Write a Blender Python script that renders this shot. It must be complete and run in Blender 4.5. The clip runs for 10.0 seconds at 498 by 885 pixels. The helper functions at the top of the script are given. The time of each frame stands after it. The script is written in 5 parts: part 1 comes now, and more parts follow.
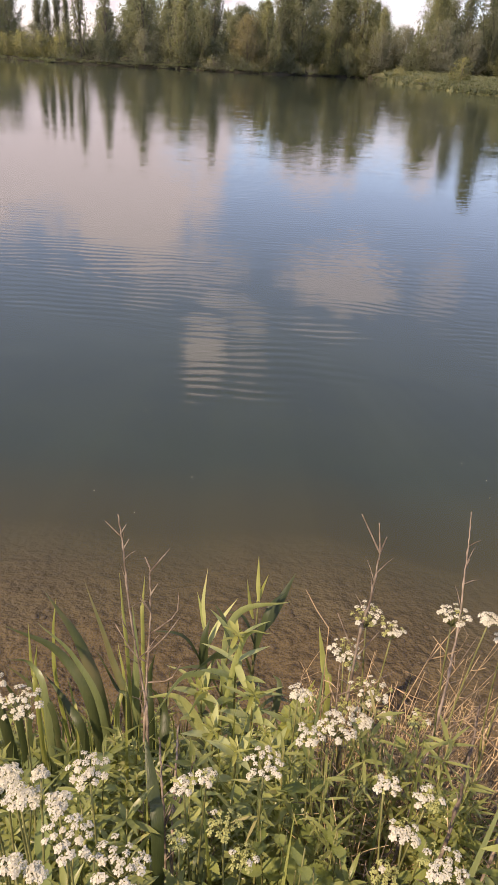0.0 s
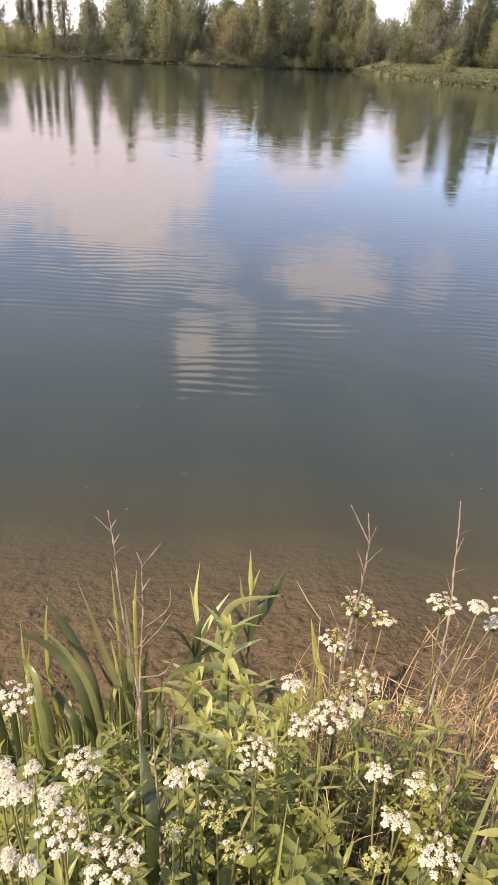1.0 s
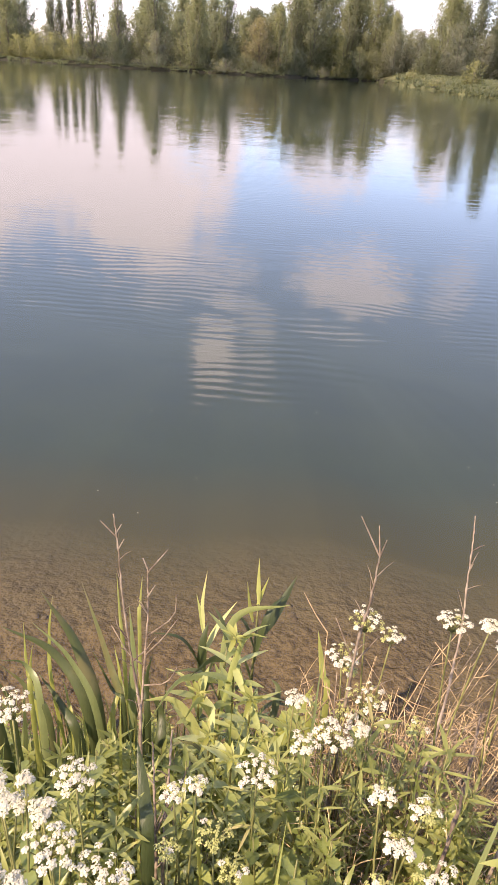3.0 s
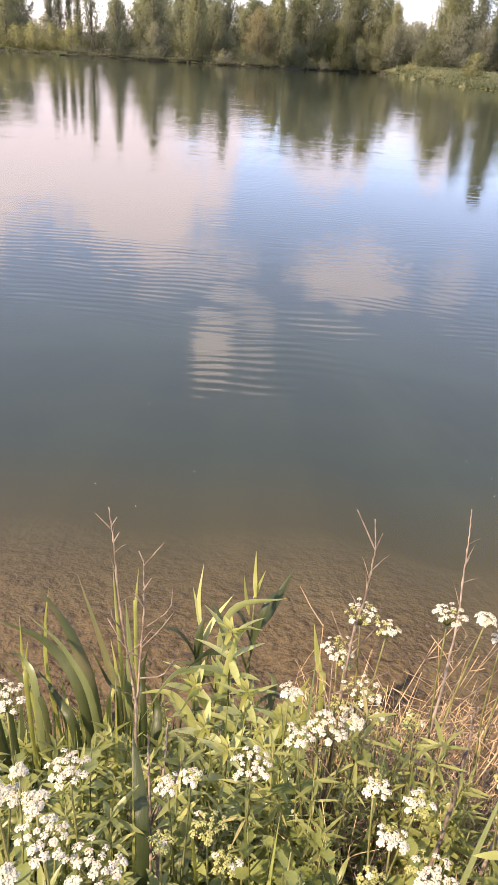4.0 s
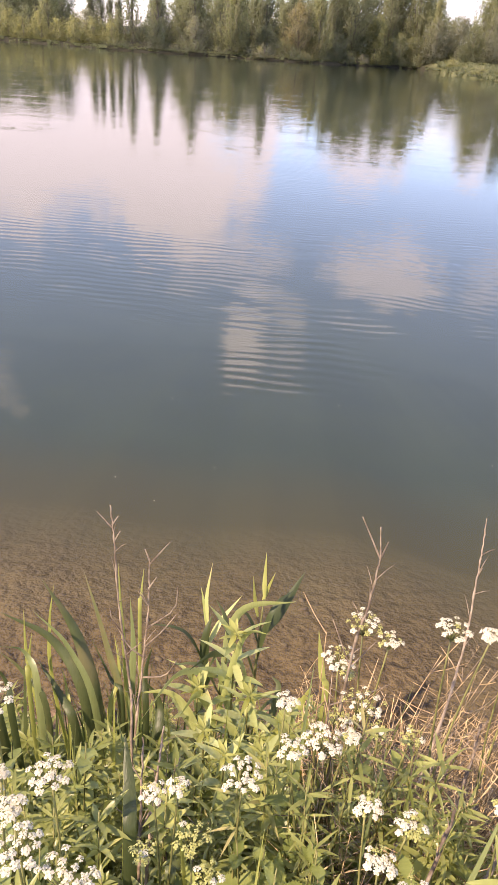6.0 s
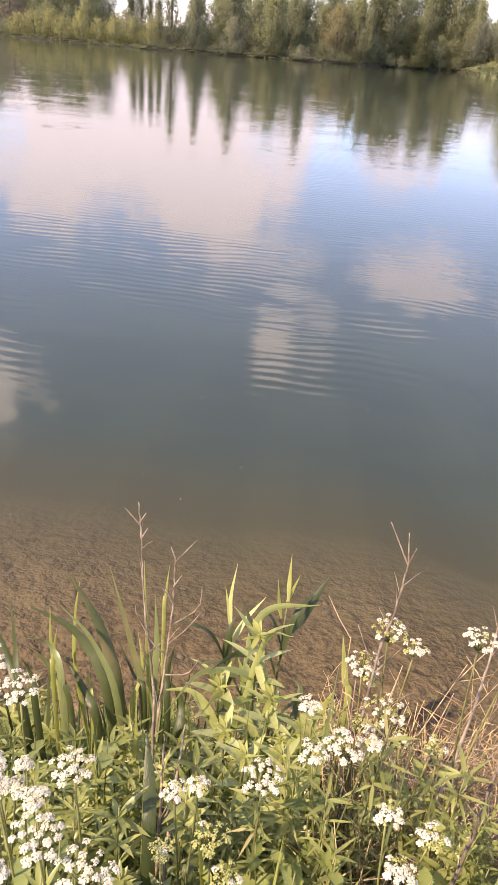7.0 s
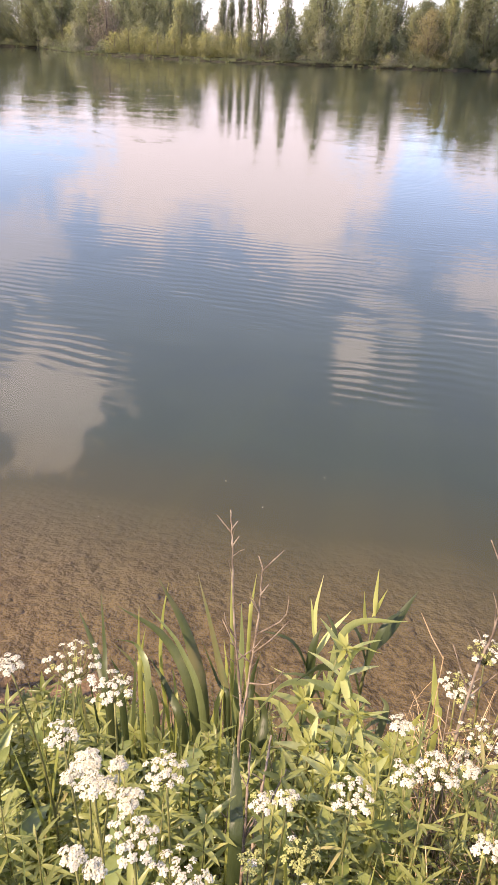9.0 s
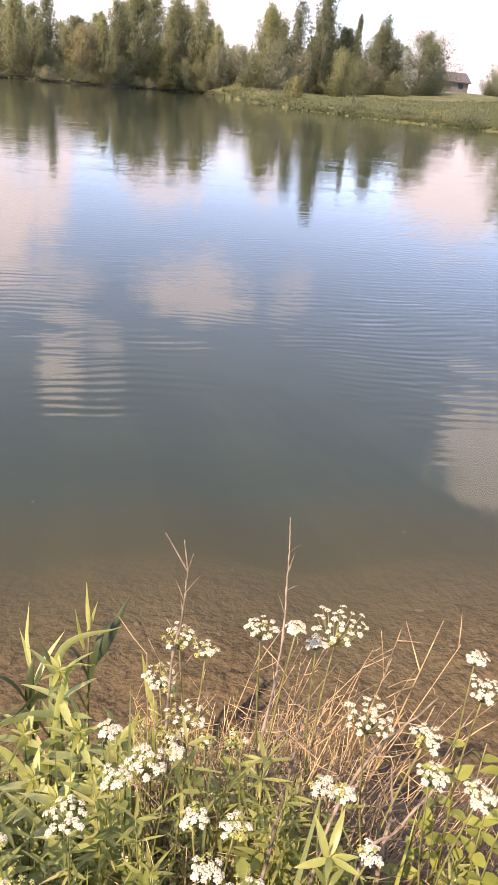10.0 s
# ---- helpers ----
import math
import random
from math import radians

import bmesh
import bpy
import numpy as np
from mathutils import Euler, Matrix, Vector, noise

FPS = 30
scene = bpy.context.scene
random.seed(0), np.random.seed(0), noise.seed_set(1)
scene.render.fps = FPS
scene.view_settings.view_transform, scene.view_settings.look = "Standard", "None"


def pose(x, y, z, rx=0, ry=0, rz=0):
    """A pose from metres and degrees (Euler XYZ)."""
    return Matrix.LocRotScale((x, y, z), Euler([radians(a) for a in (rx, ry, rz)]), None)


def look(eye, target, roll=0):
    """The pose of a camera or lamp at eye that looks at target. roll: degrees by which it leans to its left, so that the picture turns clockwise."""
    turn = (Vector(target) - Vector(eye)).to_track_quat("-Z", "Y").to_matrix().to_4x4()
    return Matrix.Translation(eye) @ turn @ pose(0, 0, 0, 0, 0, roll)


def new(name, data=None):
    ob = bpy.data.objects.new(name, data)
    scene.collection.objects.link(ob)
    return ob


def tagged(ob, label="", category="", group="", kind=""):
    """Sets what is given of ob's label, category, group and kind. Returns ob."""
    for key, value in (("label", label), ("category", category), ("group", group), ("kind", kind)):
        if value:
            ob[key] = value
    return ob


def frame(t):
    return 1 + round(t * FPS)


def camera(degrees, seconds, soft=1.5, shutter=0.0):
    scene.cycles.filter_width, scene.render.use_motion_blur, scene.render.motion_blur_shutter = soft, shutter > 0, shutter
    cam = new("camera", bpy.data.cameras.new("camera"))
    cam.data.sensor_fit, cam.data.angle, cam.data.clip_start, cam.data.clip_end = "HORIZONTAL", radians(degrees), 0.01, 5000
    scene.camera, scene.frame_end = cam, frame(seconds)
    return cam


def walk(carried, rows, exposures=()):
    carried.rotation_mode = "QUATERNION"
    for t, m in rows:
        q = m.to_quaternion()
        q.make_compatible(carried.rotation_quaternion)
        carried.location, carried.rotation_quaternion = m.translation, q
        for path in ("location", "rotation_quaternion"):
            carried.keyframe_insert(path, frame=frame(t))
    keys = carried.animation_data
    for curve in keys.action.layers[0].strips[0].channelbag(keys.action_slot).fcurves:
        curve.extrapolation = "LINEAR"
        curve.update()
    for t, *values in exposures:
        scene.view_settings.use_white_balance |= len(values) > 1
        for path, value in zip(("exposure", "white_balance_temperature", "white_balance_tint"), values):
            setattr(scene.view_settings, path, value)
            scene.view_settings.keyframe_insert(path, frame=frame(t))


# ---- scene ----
cam = camera(39.6, 10.0)
PATH = [
    (0, (-0.028, 0.054, 1.712), (0.023, 1.797, 0.734), 3.8),
    (0.5, (-0.02, 0.049, 1.711), (0.059, 1.787, 0.725), 3.0),
    (1, (-0.022, 0.051, 1.71), (0.051, 1.788, 0.721), 3.2),
    (1.5, (-0.021, 0.056, 1.706), (0.026, 1.797, 0.724), 3.5),
    (2, (-0.019, 0.063, 1.706), (0.005, 1.816, 0.744), 3.4),
    (2.5, (-0.015, 0.068, 1.703), (0.007, 1.818, 0.734), 3.8),
    (4, (-0.009, 0.072, 1.698), (0.023, 1.809, 0.708), 4.2),
    (4.5, (0.001, 0.078, 1.698), (0.022, 1.806, 0.69), 4.4),
    (5, (0.016, 0.088, 1.696), (0.01, 1.813, 0.683), 4.2),
    (5.5, (0.023, 0.095, 1.696), (-0.003, 1.823, 0.689), 4.3),
    (7, (0.019, 0.098, 1.695), (-0.107, 1.82, 0.685), 4.9),
    (7.5, (0.012, 0.1, 1.694), (-0.171, 1.811, 0.675), 4.8),
    (8, (0.008, 0.099, 1.695), (-0.233, 1.806, 0.681), 4.0),
    (8.5, (0.006, 0.098, 1.696), (-0.29, 1.8, 0.689), 3.0),
    (9, (-0.002, 0.099, 1.693), (-0.355, 1.794, 0.692), 2.5),
    (9.5, (0.019, 0.102, 1.689), (-0.225, 1.828, 0.707), 2.0),
    (9.6, (0.025, 0.107, 1.693), (-0.088, 1.843, 0.706), 3.1),
    (9.7, (0.032, 0.104, 1.684), (0.044, 1.857, 0.722), 4.2),
    (9.8, (0.058, 0.098, 1.691), (0.201, 1.853, 0.743), 4.5),
    (9.9, (0.066, 0.093, 1.696), (0.352, 1.836, 0.758), 5.1),
    (10, (0.069, 0.085, 1.705), (0.504, 1.806, 0.783), 5.7),
]
EXPOSURES = [(0.0, 0.6, 7450, 29), (0.5, 0.8, 7400, 29), (1.0, 0.98, 7350, 29), (2.0, 1.18, 7200, 29), (3.5, 1.24, 7300, 30), (7.5, 1.28, 7300, 31), (9.2, 1.28, 7300, 31), (10.0, 1.26, 7450, 31)]
walk(cam, [(t, look(e, a, r)) for t, e, a, r in PATH], EXPOSURES)

# ---- world and light ----
SUN_AZ, SUN_EL = -126.0, 48.0          # degrees from +y towards +x, and above the horizon


def build_world():
    world = bpy.data.worlds.new("sky")
    scene.world = world
    world.use_nodes = True
    nt = world.node_tree
    nt.nodes.clear()
    N = nt.nodes.new

    def math_node(op, a, b=None, c=None, clamp=False):
        n = N("ShaderNodeMath")
        n.operation, n.use_clamp = op, clamp
        for i, v in enumerate((a, b, c)):
            if v is None:
                continue
            if isinstance(v, (int, float)):
                n.inputs[i].default_value = v
            else:
                nt.links.new(v, n.inputs[i])
        return n.outputs[0]

    tc = N("ShaderNodeTexCoord")
    sep = N("ShaderNodeSeparateXYZ")
    nt.links.new(tc.outputs["Generated"], sep.inputs[0])
    az = math_node("MULTIPLY", math_node("ARCTAN2", sep.outputs[0], sep.outputs[1]), 57.2958)
    el = math_node("MULTIPLY", math_node("ARCSINE", sep.outputs[2]), 57.2958)
    noise_a = N("ShaderNodeTexNoise")
    noise_a.inputs["Scale"].default_value = 13.0
    noise_a.inputs["Detail"].default_value = 7.0
    noise_a.inputs["Roughness"].default_value = 0.6
    nt.links.new(tc.outputs["Generated"], noise_a.inputs["Vector"])
    wob = math_node("MULTIPLY", math_node("SUBTRACT", noise_a.outputs["Fac"], 0.5), 2.0)

    # cumulus: azimuth, elevation, half width, half height, density
    CLOUDS = [
        (-15.5, 9.0, 13.0, 4.9, 1.0), (-8.2, 9.2, 5.8, 4.4, 1.0), (-9.0, 12.3, 5.6, 2.2, 1.0), (-3.6, 15.6, 4.6, 1.7, 0.62), (-2.6, 21.8, 2.4, 3.1, 0.85), (0.9, 20.6, 1.7, 2.2, 0.5),
        (9.0, 15.4, 4.8, 2.9, 0.72), (16.4, 15.3, 2.4, 2.2, 0.42), (5.4, 7.6, 4.2, 2.0, 0.8), (13.2, 6.6, 1.9, 2.6, 0.75),
        (-30.5, 26.0, 6.4, 5.0, 1.0), (-31.0, 14.5, 4.5, 3.0, 0.5), (37.4, 25.0, 6.6, 4.8, 0.95), (29.5, 4.0, 8.0, 4.6, 1.0),
        (55.0, 14.0, 14.0, 6.0, 0.8), (-62.0, 12.0, 15.0, 6.0, 0.9), (-14.0, 4.6, 18.0, 3.4, 0.95), (9.0, 4.4, 9.0, 2.6, 0.7),
    ]
    total = None
    for a0, e0, wa, we, dens in CLOUDS:
        da = math_node("DIVIDE", math_node("SUBTRACT", az, a0), wa)
        de = math_node("DIVIDE", math_node("SUBTRACT", el, e0), we)
        rr = math_node("SQRT", math_node("ADD", math_node("MULTIPLY", da, da), math_node("MULTIPLY", de, de)))
        rr = math_node("ADD", rr, math_node("MULTIPLY", wob, 1.2))
        m = N("ShaderNodeMapRange")
        m.interpolation_type = "SMOOTHSTEP"
        nt.links.new(rr, m.inputs["Value"])
        m.inputs["From Min"].default_value, m.inputs["From Max"].default_value = 1.12, 0.68
        m.inputs["To Min"].default_value, m.inputs["To Max"].default_value = 0.0, dens
        total = m.outputs[0] if total is None else math_node("MAXIMUM", total, m.outputs[0])
    # broken cloud over the rest of the sky
    noise_b = N("ShaderNodeTexNoise")
    noise_b.inputs["Scale"].default_value = 2.6
    noise_b.inputs["Detail"].default_value = 7.0
    nt.links.new(tc.outputs["Generated"], noise_b.inputs["Vector"])
    rest = N("ShaderNodeMapRange")
    rest.interpolation_type = "SMOOTHSTEP"
    nt.links.new(noise_b.outputs["Fac"], rest.inputs["Value"])
    rest.inputs["From Min"].default_value, rest.inputs["From Max"].default_value = 0.52, 0.66
    rest.inputs["To Max"].default_value = 0.9
    high = N("ShaderNodeMapRange")
    nt.links.new(el, high.inputs["Value"])
    high.inputs["From Min"].default_value, high.inputs["From Max"].default_value = 38.0, 50.0
    behind = N("ShaderNodeMapRange")
    nt.links.new(math_node("ABSOLUTE", az), behind.inputs["Value"])
    behind.inputs["From Min"].default_value, behind.inputs["From Max"].default_value = 65.0, 85.0
    where = math_node("MAXIMUM", high.outputs[0], behind.outputs[0])
    total = math_node("MAXIMUM", total, math_node("MULTIPLY", rest.outputs[0], where))
    haze = N("ShaderNodeMapRange")
    haze.interpolation_type = "SMOOTHSTEP"
    nt.links.new(el, haze.inputs["Value"])
    haze.inputs["From Min"].default_value, haze.inputs["From Max"].default_value = 5.0, 0.5
    haze.inputs["To Max"].default_value = 0.7
    total = math_node("MAXIMUM", total, haze.outputs[0])
    # a thin veil of high cloud
    veil = N("ShaderNodeMapRange")
    nt.links.new(el, veil.inputs["Value"])
    veil.inputs["From Min"].default_value, veil.inputs["From Max"].default_value = 24.0, 5.0
    veil.inputs["To Min"].default_value, veil.inputs["To Max"].default_value = 0.03, 0.1
    total = math_node("MAXIMUM", total, veil.outputs[0])

    sky = N("ShaderNodeTexSky")
    sky.sky_type, sky.sun_disc = "NISHITA", False
    sky.sun_elevation, sky.sun_rotation = radians(SUN_EL), radians(SUN_AZ)
    sky.air_density, sky.dust_density, sky.ozone_density = 0.8, 0.05, 3.0
    mix = N("ShaderNodeMix")
    mix.data_type = "RGBA"
    nt.links.new(total, mix.inputs["Factor"])
    nt.links.new(sky.outputs[0], mix.inputs["A"])
    lit = N("ShaderNodeMapRange")
    nt.links.new(el, lit.inputs["Value"])
    lit.inputs["From Min"].default_value, lit.inputs["From Max"].default_value = 4.0, 24.0
    tops = N("ShaderNodeMix")
    tops.data_type = "RGBA"
    nt.links.new(lit.outputs[0], tops.inputs["Factor"])
    tops.inputs["A"].default_value, tops.inputs["B"].default_value = CLOUD_LOW, CLOUD_HIGH
    nt.links.new(tops.outputs["Result"], mix.inputs["B"])
    bg = N("ShaderNodeBackground")
    bg.inputs["Strength"].default_value = SKY_STRENGTH
    nt.links.new(mix.outputs["Result"], bg.inputs["Color"])
    out = N("ShaderNodeOutputWorld")
    nt.links.new(bg.outputs[0], out.inputs["Surface"])


SKY_STRENGTH = 0.165
CLOUD_LOW, CLOUD_HIGH = (3.45, 3.4, 3.65, 1), (6.6, 6.45, 6.75, 1)
build_world()
sun = new("sun", bpy.data.lights.new("sun", "SUN"))
sun.data.energy, sun.data.angle, sun.data.color = 3.6, radians(0.53), (1.0, 0.88, 0.66)
to_sun = Vector((math.sin(radians(SUN_AZ)) * math.cos(radians(SUN_EL)), math.cos(radians(SUN_AZ)) * math.cos(radians(SUN_EL)), math.sin(radians(SUN_EL))))
sun.matrix_world = look(to_sun * 50, (0, 0, 0))

# ---- materials ----


class Mat:
    """A small builder of node materials."""

    def __init__(self, name):
        self.m = bpy.data.materials.new(name)
        self.m.use_nodes = True
        self.nt = self.m.node_tree
        self.nt.nodes.clear()
        self.out = self.add("ShaderNodeOutputMaterial")

    def add(self, kind, **inputs):
        n = self.nt.nodes.new(kind)
        for k, v in inputs.items():
            self.put(n.inputs[k.replace("_", " ")], v)
        return n

    def put(self, socket, v):
        if isinstance(v, bpy.types.NodeSocket):
            self.nt.links.new(v, socket)
        else:
            socket.default_value = v

    def math(self, op, a, b=0.0, clamp=False):
        n = self.nt.nodes.new("ShaderNodeMath")
        n.operation, n.use_clamp = op, clamp
        self.put(n.inputs[0], a)
        self.put(n.inputs[1], b)
        return n.outputs[0]

    def noise(self, scale, detail=4.0, rough=0.55, vector=None, coord="Object"):
        n = self.add("ShaderNodeTexNoise", Scale=scale, Detail=detail, Roughness=rough)
        if vector is None:
            vector = self.add("ShaderNodeTexCoord").outputs[coord]
        self.nt.links.new(vector, n.inputs["Vector"])
        return n.outputs["Fac"]

    def ramp(self, fac, lo, hi, a=0.0, b=1.0):
        n = self.nt.nodes.new("ShaderNodeMapRange")
        n.interpolation_type = "SMOOTHSTEP"
        self.put(n.inputs["Value"], fac)
        n.inputs["From Min"].default_value, n.inputs["From Max"].default_value = lo, hi
        n.inputs["To Min"].default_value, n.inputs["To Max"].default_value = a, b
        return n.outputs[0]

    def mix(self, fac, a, b, blend="MIX"):
        n = self.nt.nodes.new("ShaderNodeMix")
        n.data_type, n.blend_type = "RGBA", blend
        self.put(n.inputs["Factor"], fac)
        self.put(n.inputs["A"], a if isinstance(a, bpy.types.NodeSocket) else (*a[:3], 1))
        self.put(n.inputs["B"], b if isinstance(b, bpy.types.NodeSocket) else (*b[:3], 1))
        return n.outputs["Result"]

    def position(self):
        sep = self.add("ShaderNodeSeparateXYZ")
        geo = self.add("ShaderNodeNewGeometry")
        self.nt.links.new(geo.outputs["Position"], sep.inputs[0])
        return geo.outputs["Position"], sep.outputs

    def bump(self, height, strength=0.4, distance=0.01):
        return self.add("ShaderNodeBump", Height=height, Strength=strength, Distance=distance).outputs[0]

    def done(self, shader):
        self.nt.links.new(shader, self.out.inputs["Surface"])
        return self.m


def leaf_material(name, dark, light, dry=None, per_island=False, shine=0.45, through_light=0.35, grain=30.0, veins=0.0):
    """Leaves: hue varies leaf by leaf, with veins of noise, spots and light that shines through."""
    k = Mat(name)
    if per_island:
        rnd = k.add("ShaderNodeNewGeometry").outputs["Random Per Island"]
    else:
        rnd = k.add("ShaderNodeObjectInfo").outputs["Random"]
    n = k.noise(grain, 3.0)
    if veins:
        m = k.add("ShaderNodeMapping")
        m.inputs["Scale"].default_value = (veins, veins * 0.35, veins * 0.08)
        k.nt.links.new(k.add("ShaderNodeTexCoord").outputs["Object"], m.inputs["Vector"])
        n = k.math("ADD", k.math("MULTIPLY", n, 0.45), k.math("MULTIPLY", k.noise(1.0, 3.0, 0.6, m.outputs[0]), 0.6))
    f = k.math("ADD", k.math("MULTIPLY", rnd, 0.4 if per_island else 0.7), k.math("MULTIPLY", k.math("SUBTRACT", n, 0.3), 0.9), True)
    col = k.mix(f, dark, light)
    if dry:
        col = k.mix(k.ramp(k.math("ADD", k.noise(grain * 0.25, 5.0), k.math("MULTIPLY", rnd, 0.18)), 0.66, 0.8), col, dry)
    p = k.add("ShaderNodeBsdfPrincipled", Base_Color=col, Roughness=shine)
    p.inputs["Specular IOR Level"].default_value = 0.4
    k.nt.links.new(k.bump(n, 0.3, 0.004), p.inputs["Normal"])
    t = k.add("ShaderNodeBsdfTranslucent", Color=k.mix(0.5, col, (light[0] * 1.1, light[1] * 1.15, light[2] * 0.6)))
    s = k.add("ShaderNodeMixShader", Fac=through_light)
    k.nt.links.new(p.outputs[0], s.inputs[1])
    k.nt.links.new(t.outputs[0], s.inputs[2])
    return k.done(s.outputs[0])


def stem_material(name, dark, light, rough=0.75, scale=60.0):
    k = Mat(name)
    n = k.noise(scale, 5.0)
    rnd = k.add("ShaderNodeObjectInfo").outputs["Random"]
    f = k.math("ADD", k.ramp(n, 0.3, 0.7), k.math("MULTIPLY", k.math("SUBTRACT", rnd, 0.5), 0.6), True)
    p = k.add("ShaderNodeBsdfPrincipled", Base_Color=k.mix(f, dark, light), Roughness=rough)
    k.nt.links.new(k.bump(n, 0.5, 0.002), p.inputs["Normal"])
    return k.done(p.outputs[0])


def make_ground_material():
    k = Mat("bank_and_bed")
    pos, (px, py, pz) = k.position()
    fine = k.noise(70.0, 4.0, 0.6, pos)
    mid = k.noise(27.0, 2.0, 0.5, pos)
    big = k.noise(1.3, 4.0, 0.5, pos)
    vor = k.add("ShaderNodeTexVoronoi", Scale=22.0)
    k.nt.links.new(pos, vor.inputs["Vector"])
    soil = k.mix(k.ramp(fine, 0.3, 0.7), (0.1, 0.068, 0.042), (0.23, 0.16, 0.095))
    soil = k.mix(k.ramp(mid, 0.42, 0.62), soil, (0.17, 0.11, 0.06))
    bed = k.mix(k.ramp(fine, 0.3, 0.72), (0.148, 0.1, 0.056), (0.228, 0.157, 0.09))
    bed = k.mix(k.ramp(mid, 0.52, 0.64, 0.0, 0.6), bed, (0.075, 0.048, 0.026))
    clods = k.math("MULTIPLY", k.ramp(vor.outputs["Distance"], 0.34, 0.12), k.ramp(k.noise(4.0, 2.0, 0.5, pos), 0.45, 0.6))
    bed = k.mix(k.math("MULTIPLY", clods, 0.7), bed, (0.07, 0.048, 0.028))
    bed = k.mix(k.ramp(big, 0.4, 0.65, 0.0, 0.6), bed, (0.2, 0.15, 0.09))
    # the water's murk and absorption, put into the bed colour and growing with depth
    murk = k.mix(k.ramp(big, 0.35, 0.65), (0.056, 0.074, 0.06), (0.062, 0.081, 0.066))
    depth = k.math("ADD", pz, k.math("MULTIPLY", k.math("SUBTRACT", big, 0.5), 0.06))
    murk_fade = k.ramp(depth, 0.01, -0.25)
    bed = k.mix(murk_fade, bed, (0.086, 0.08, 0.046))
    bed = k.mix(k.ramp(depth, -0.16, -0.6), bed, murk)
    grass = k.mix(k.ramp(k.noise(0.6, 8.0, 0.65, pos), 0.35, 0.65), (0.07, 0.082, 0.034), (0.16, 0.165, 0.08))
    near = k.mix(k.ramp(pz, 0.02, -0.01), soil, bed)
    turf = k.mix(k.ramp(k.noise(9.0, 6.0, 0.6, pos), 0.35, 0.65), (0.05, 0.065, 0.018), (0.13, 0.135, 0.045))
    near = k.mix(k.ramp(k.math("ADD", pz, k.math("MULTIPLY", k.math("SUBTRACT", big, 0.5), 0.3)), 0.19, 0.3, 0.0, 0.85), near, turf)
    # shore left of the meadow is darkened in colour, so no sunlit strip shows
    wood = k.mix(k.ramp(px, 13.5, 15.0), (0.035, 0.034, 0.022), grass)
    far = k.mix(k.ramp(pz, -0.12, -0.03), murk, wood)
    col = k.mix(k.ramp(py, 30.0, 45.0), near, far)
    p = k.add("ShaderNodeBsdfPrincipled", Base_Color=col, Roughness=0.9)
    p.inputs["Specular IOR Level"].default_value = 0.2
    h = k.math("ADD", k.math("MULTIPLY", mid, 1.0), k.math("MULTIPLY", fine, 0.35))
    h = k.math("MULTIPLY", h, k.math("SUBTRACT", 1.0, murk_fade))
    k.nt.links.new(k.bump(h, 0.75, 0.04), p.inputs["Normal"])
    return k.done(p.outputs[0])


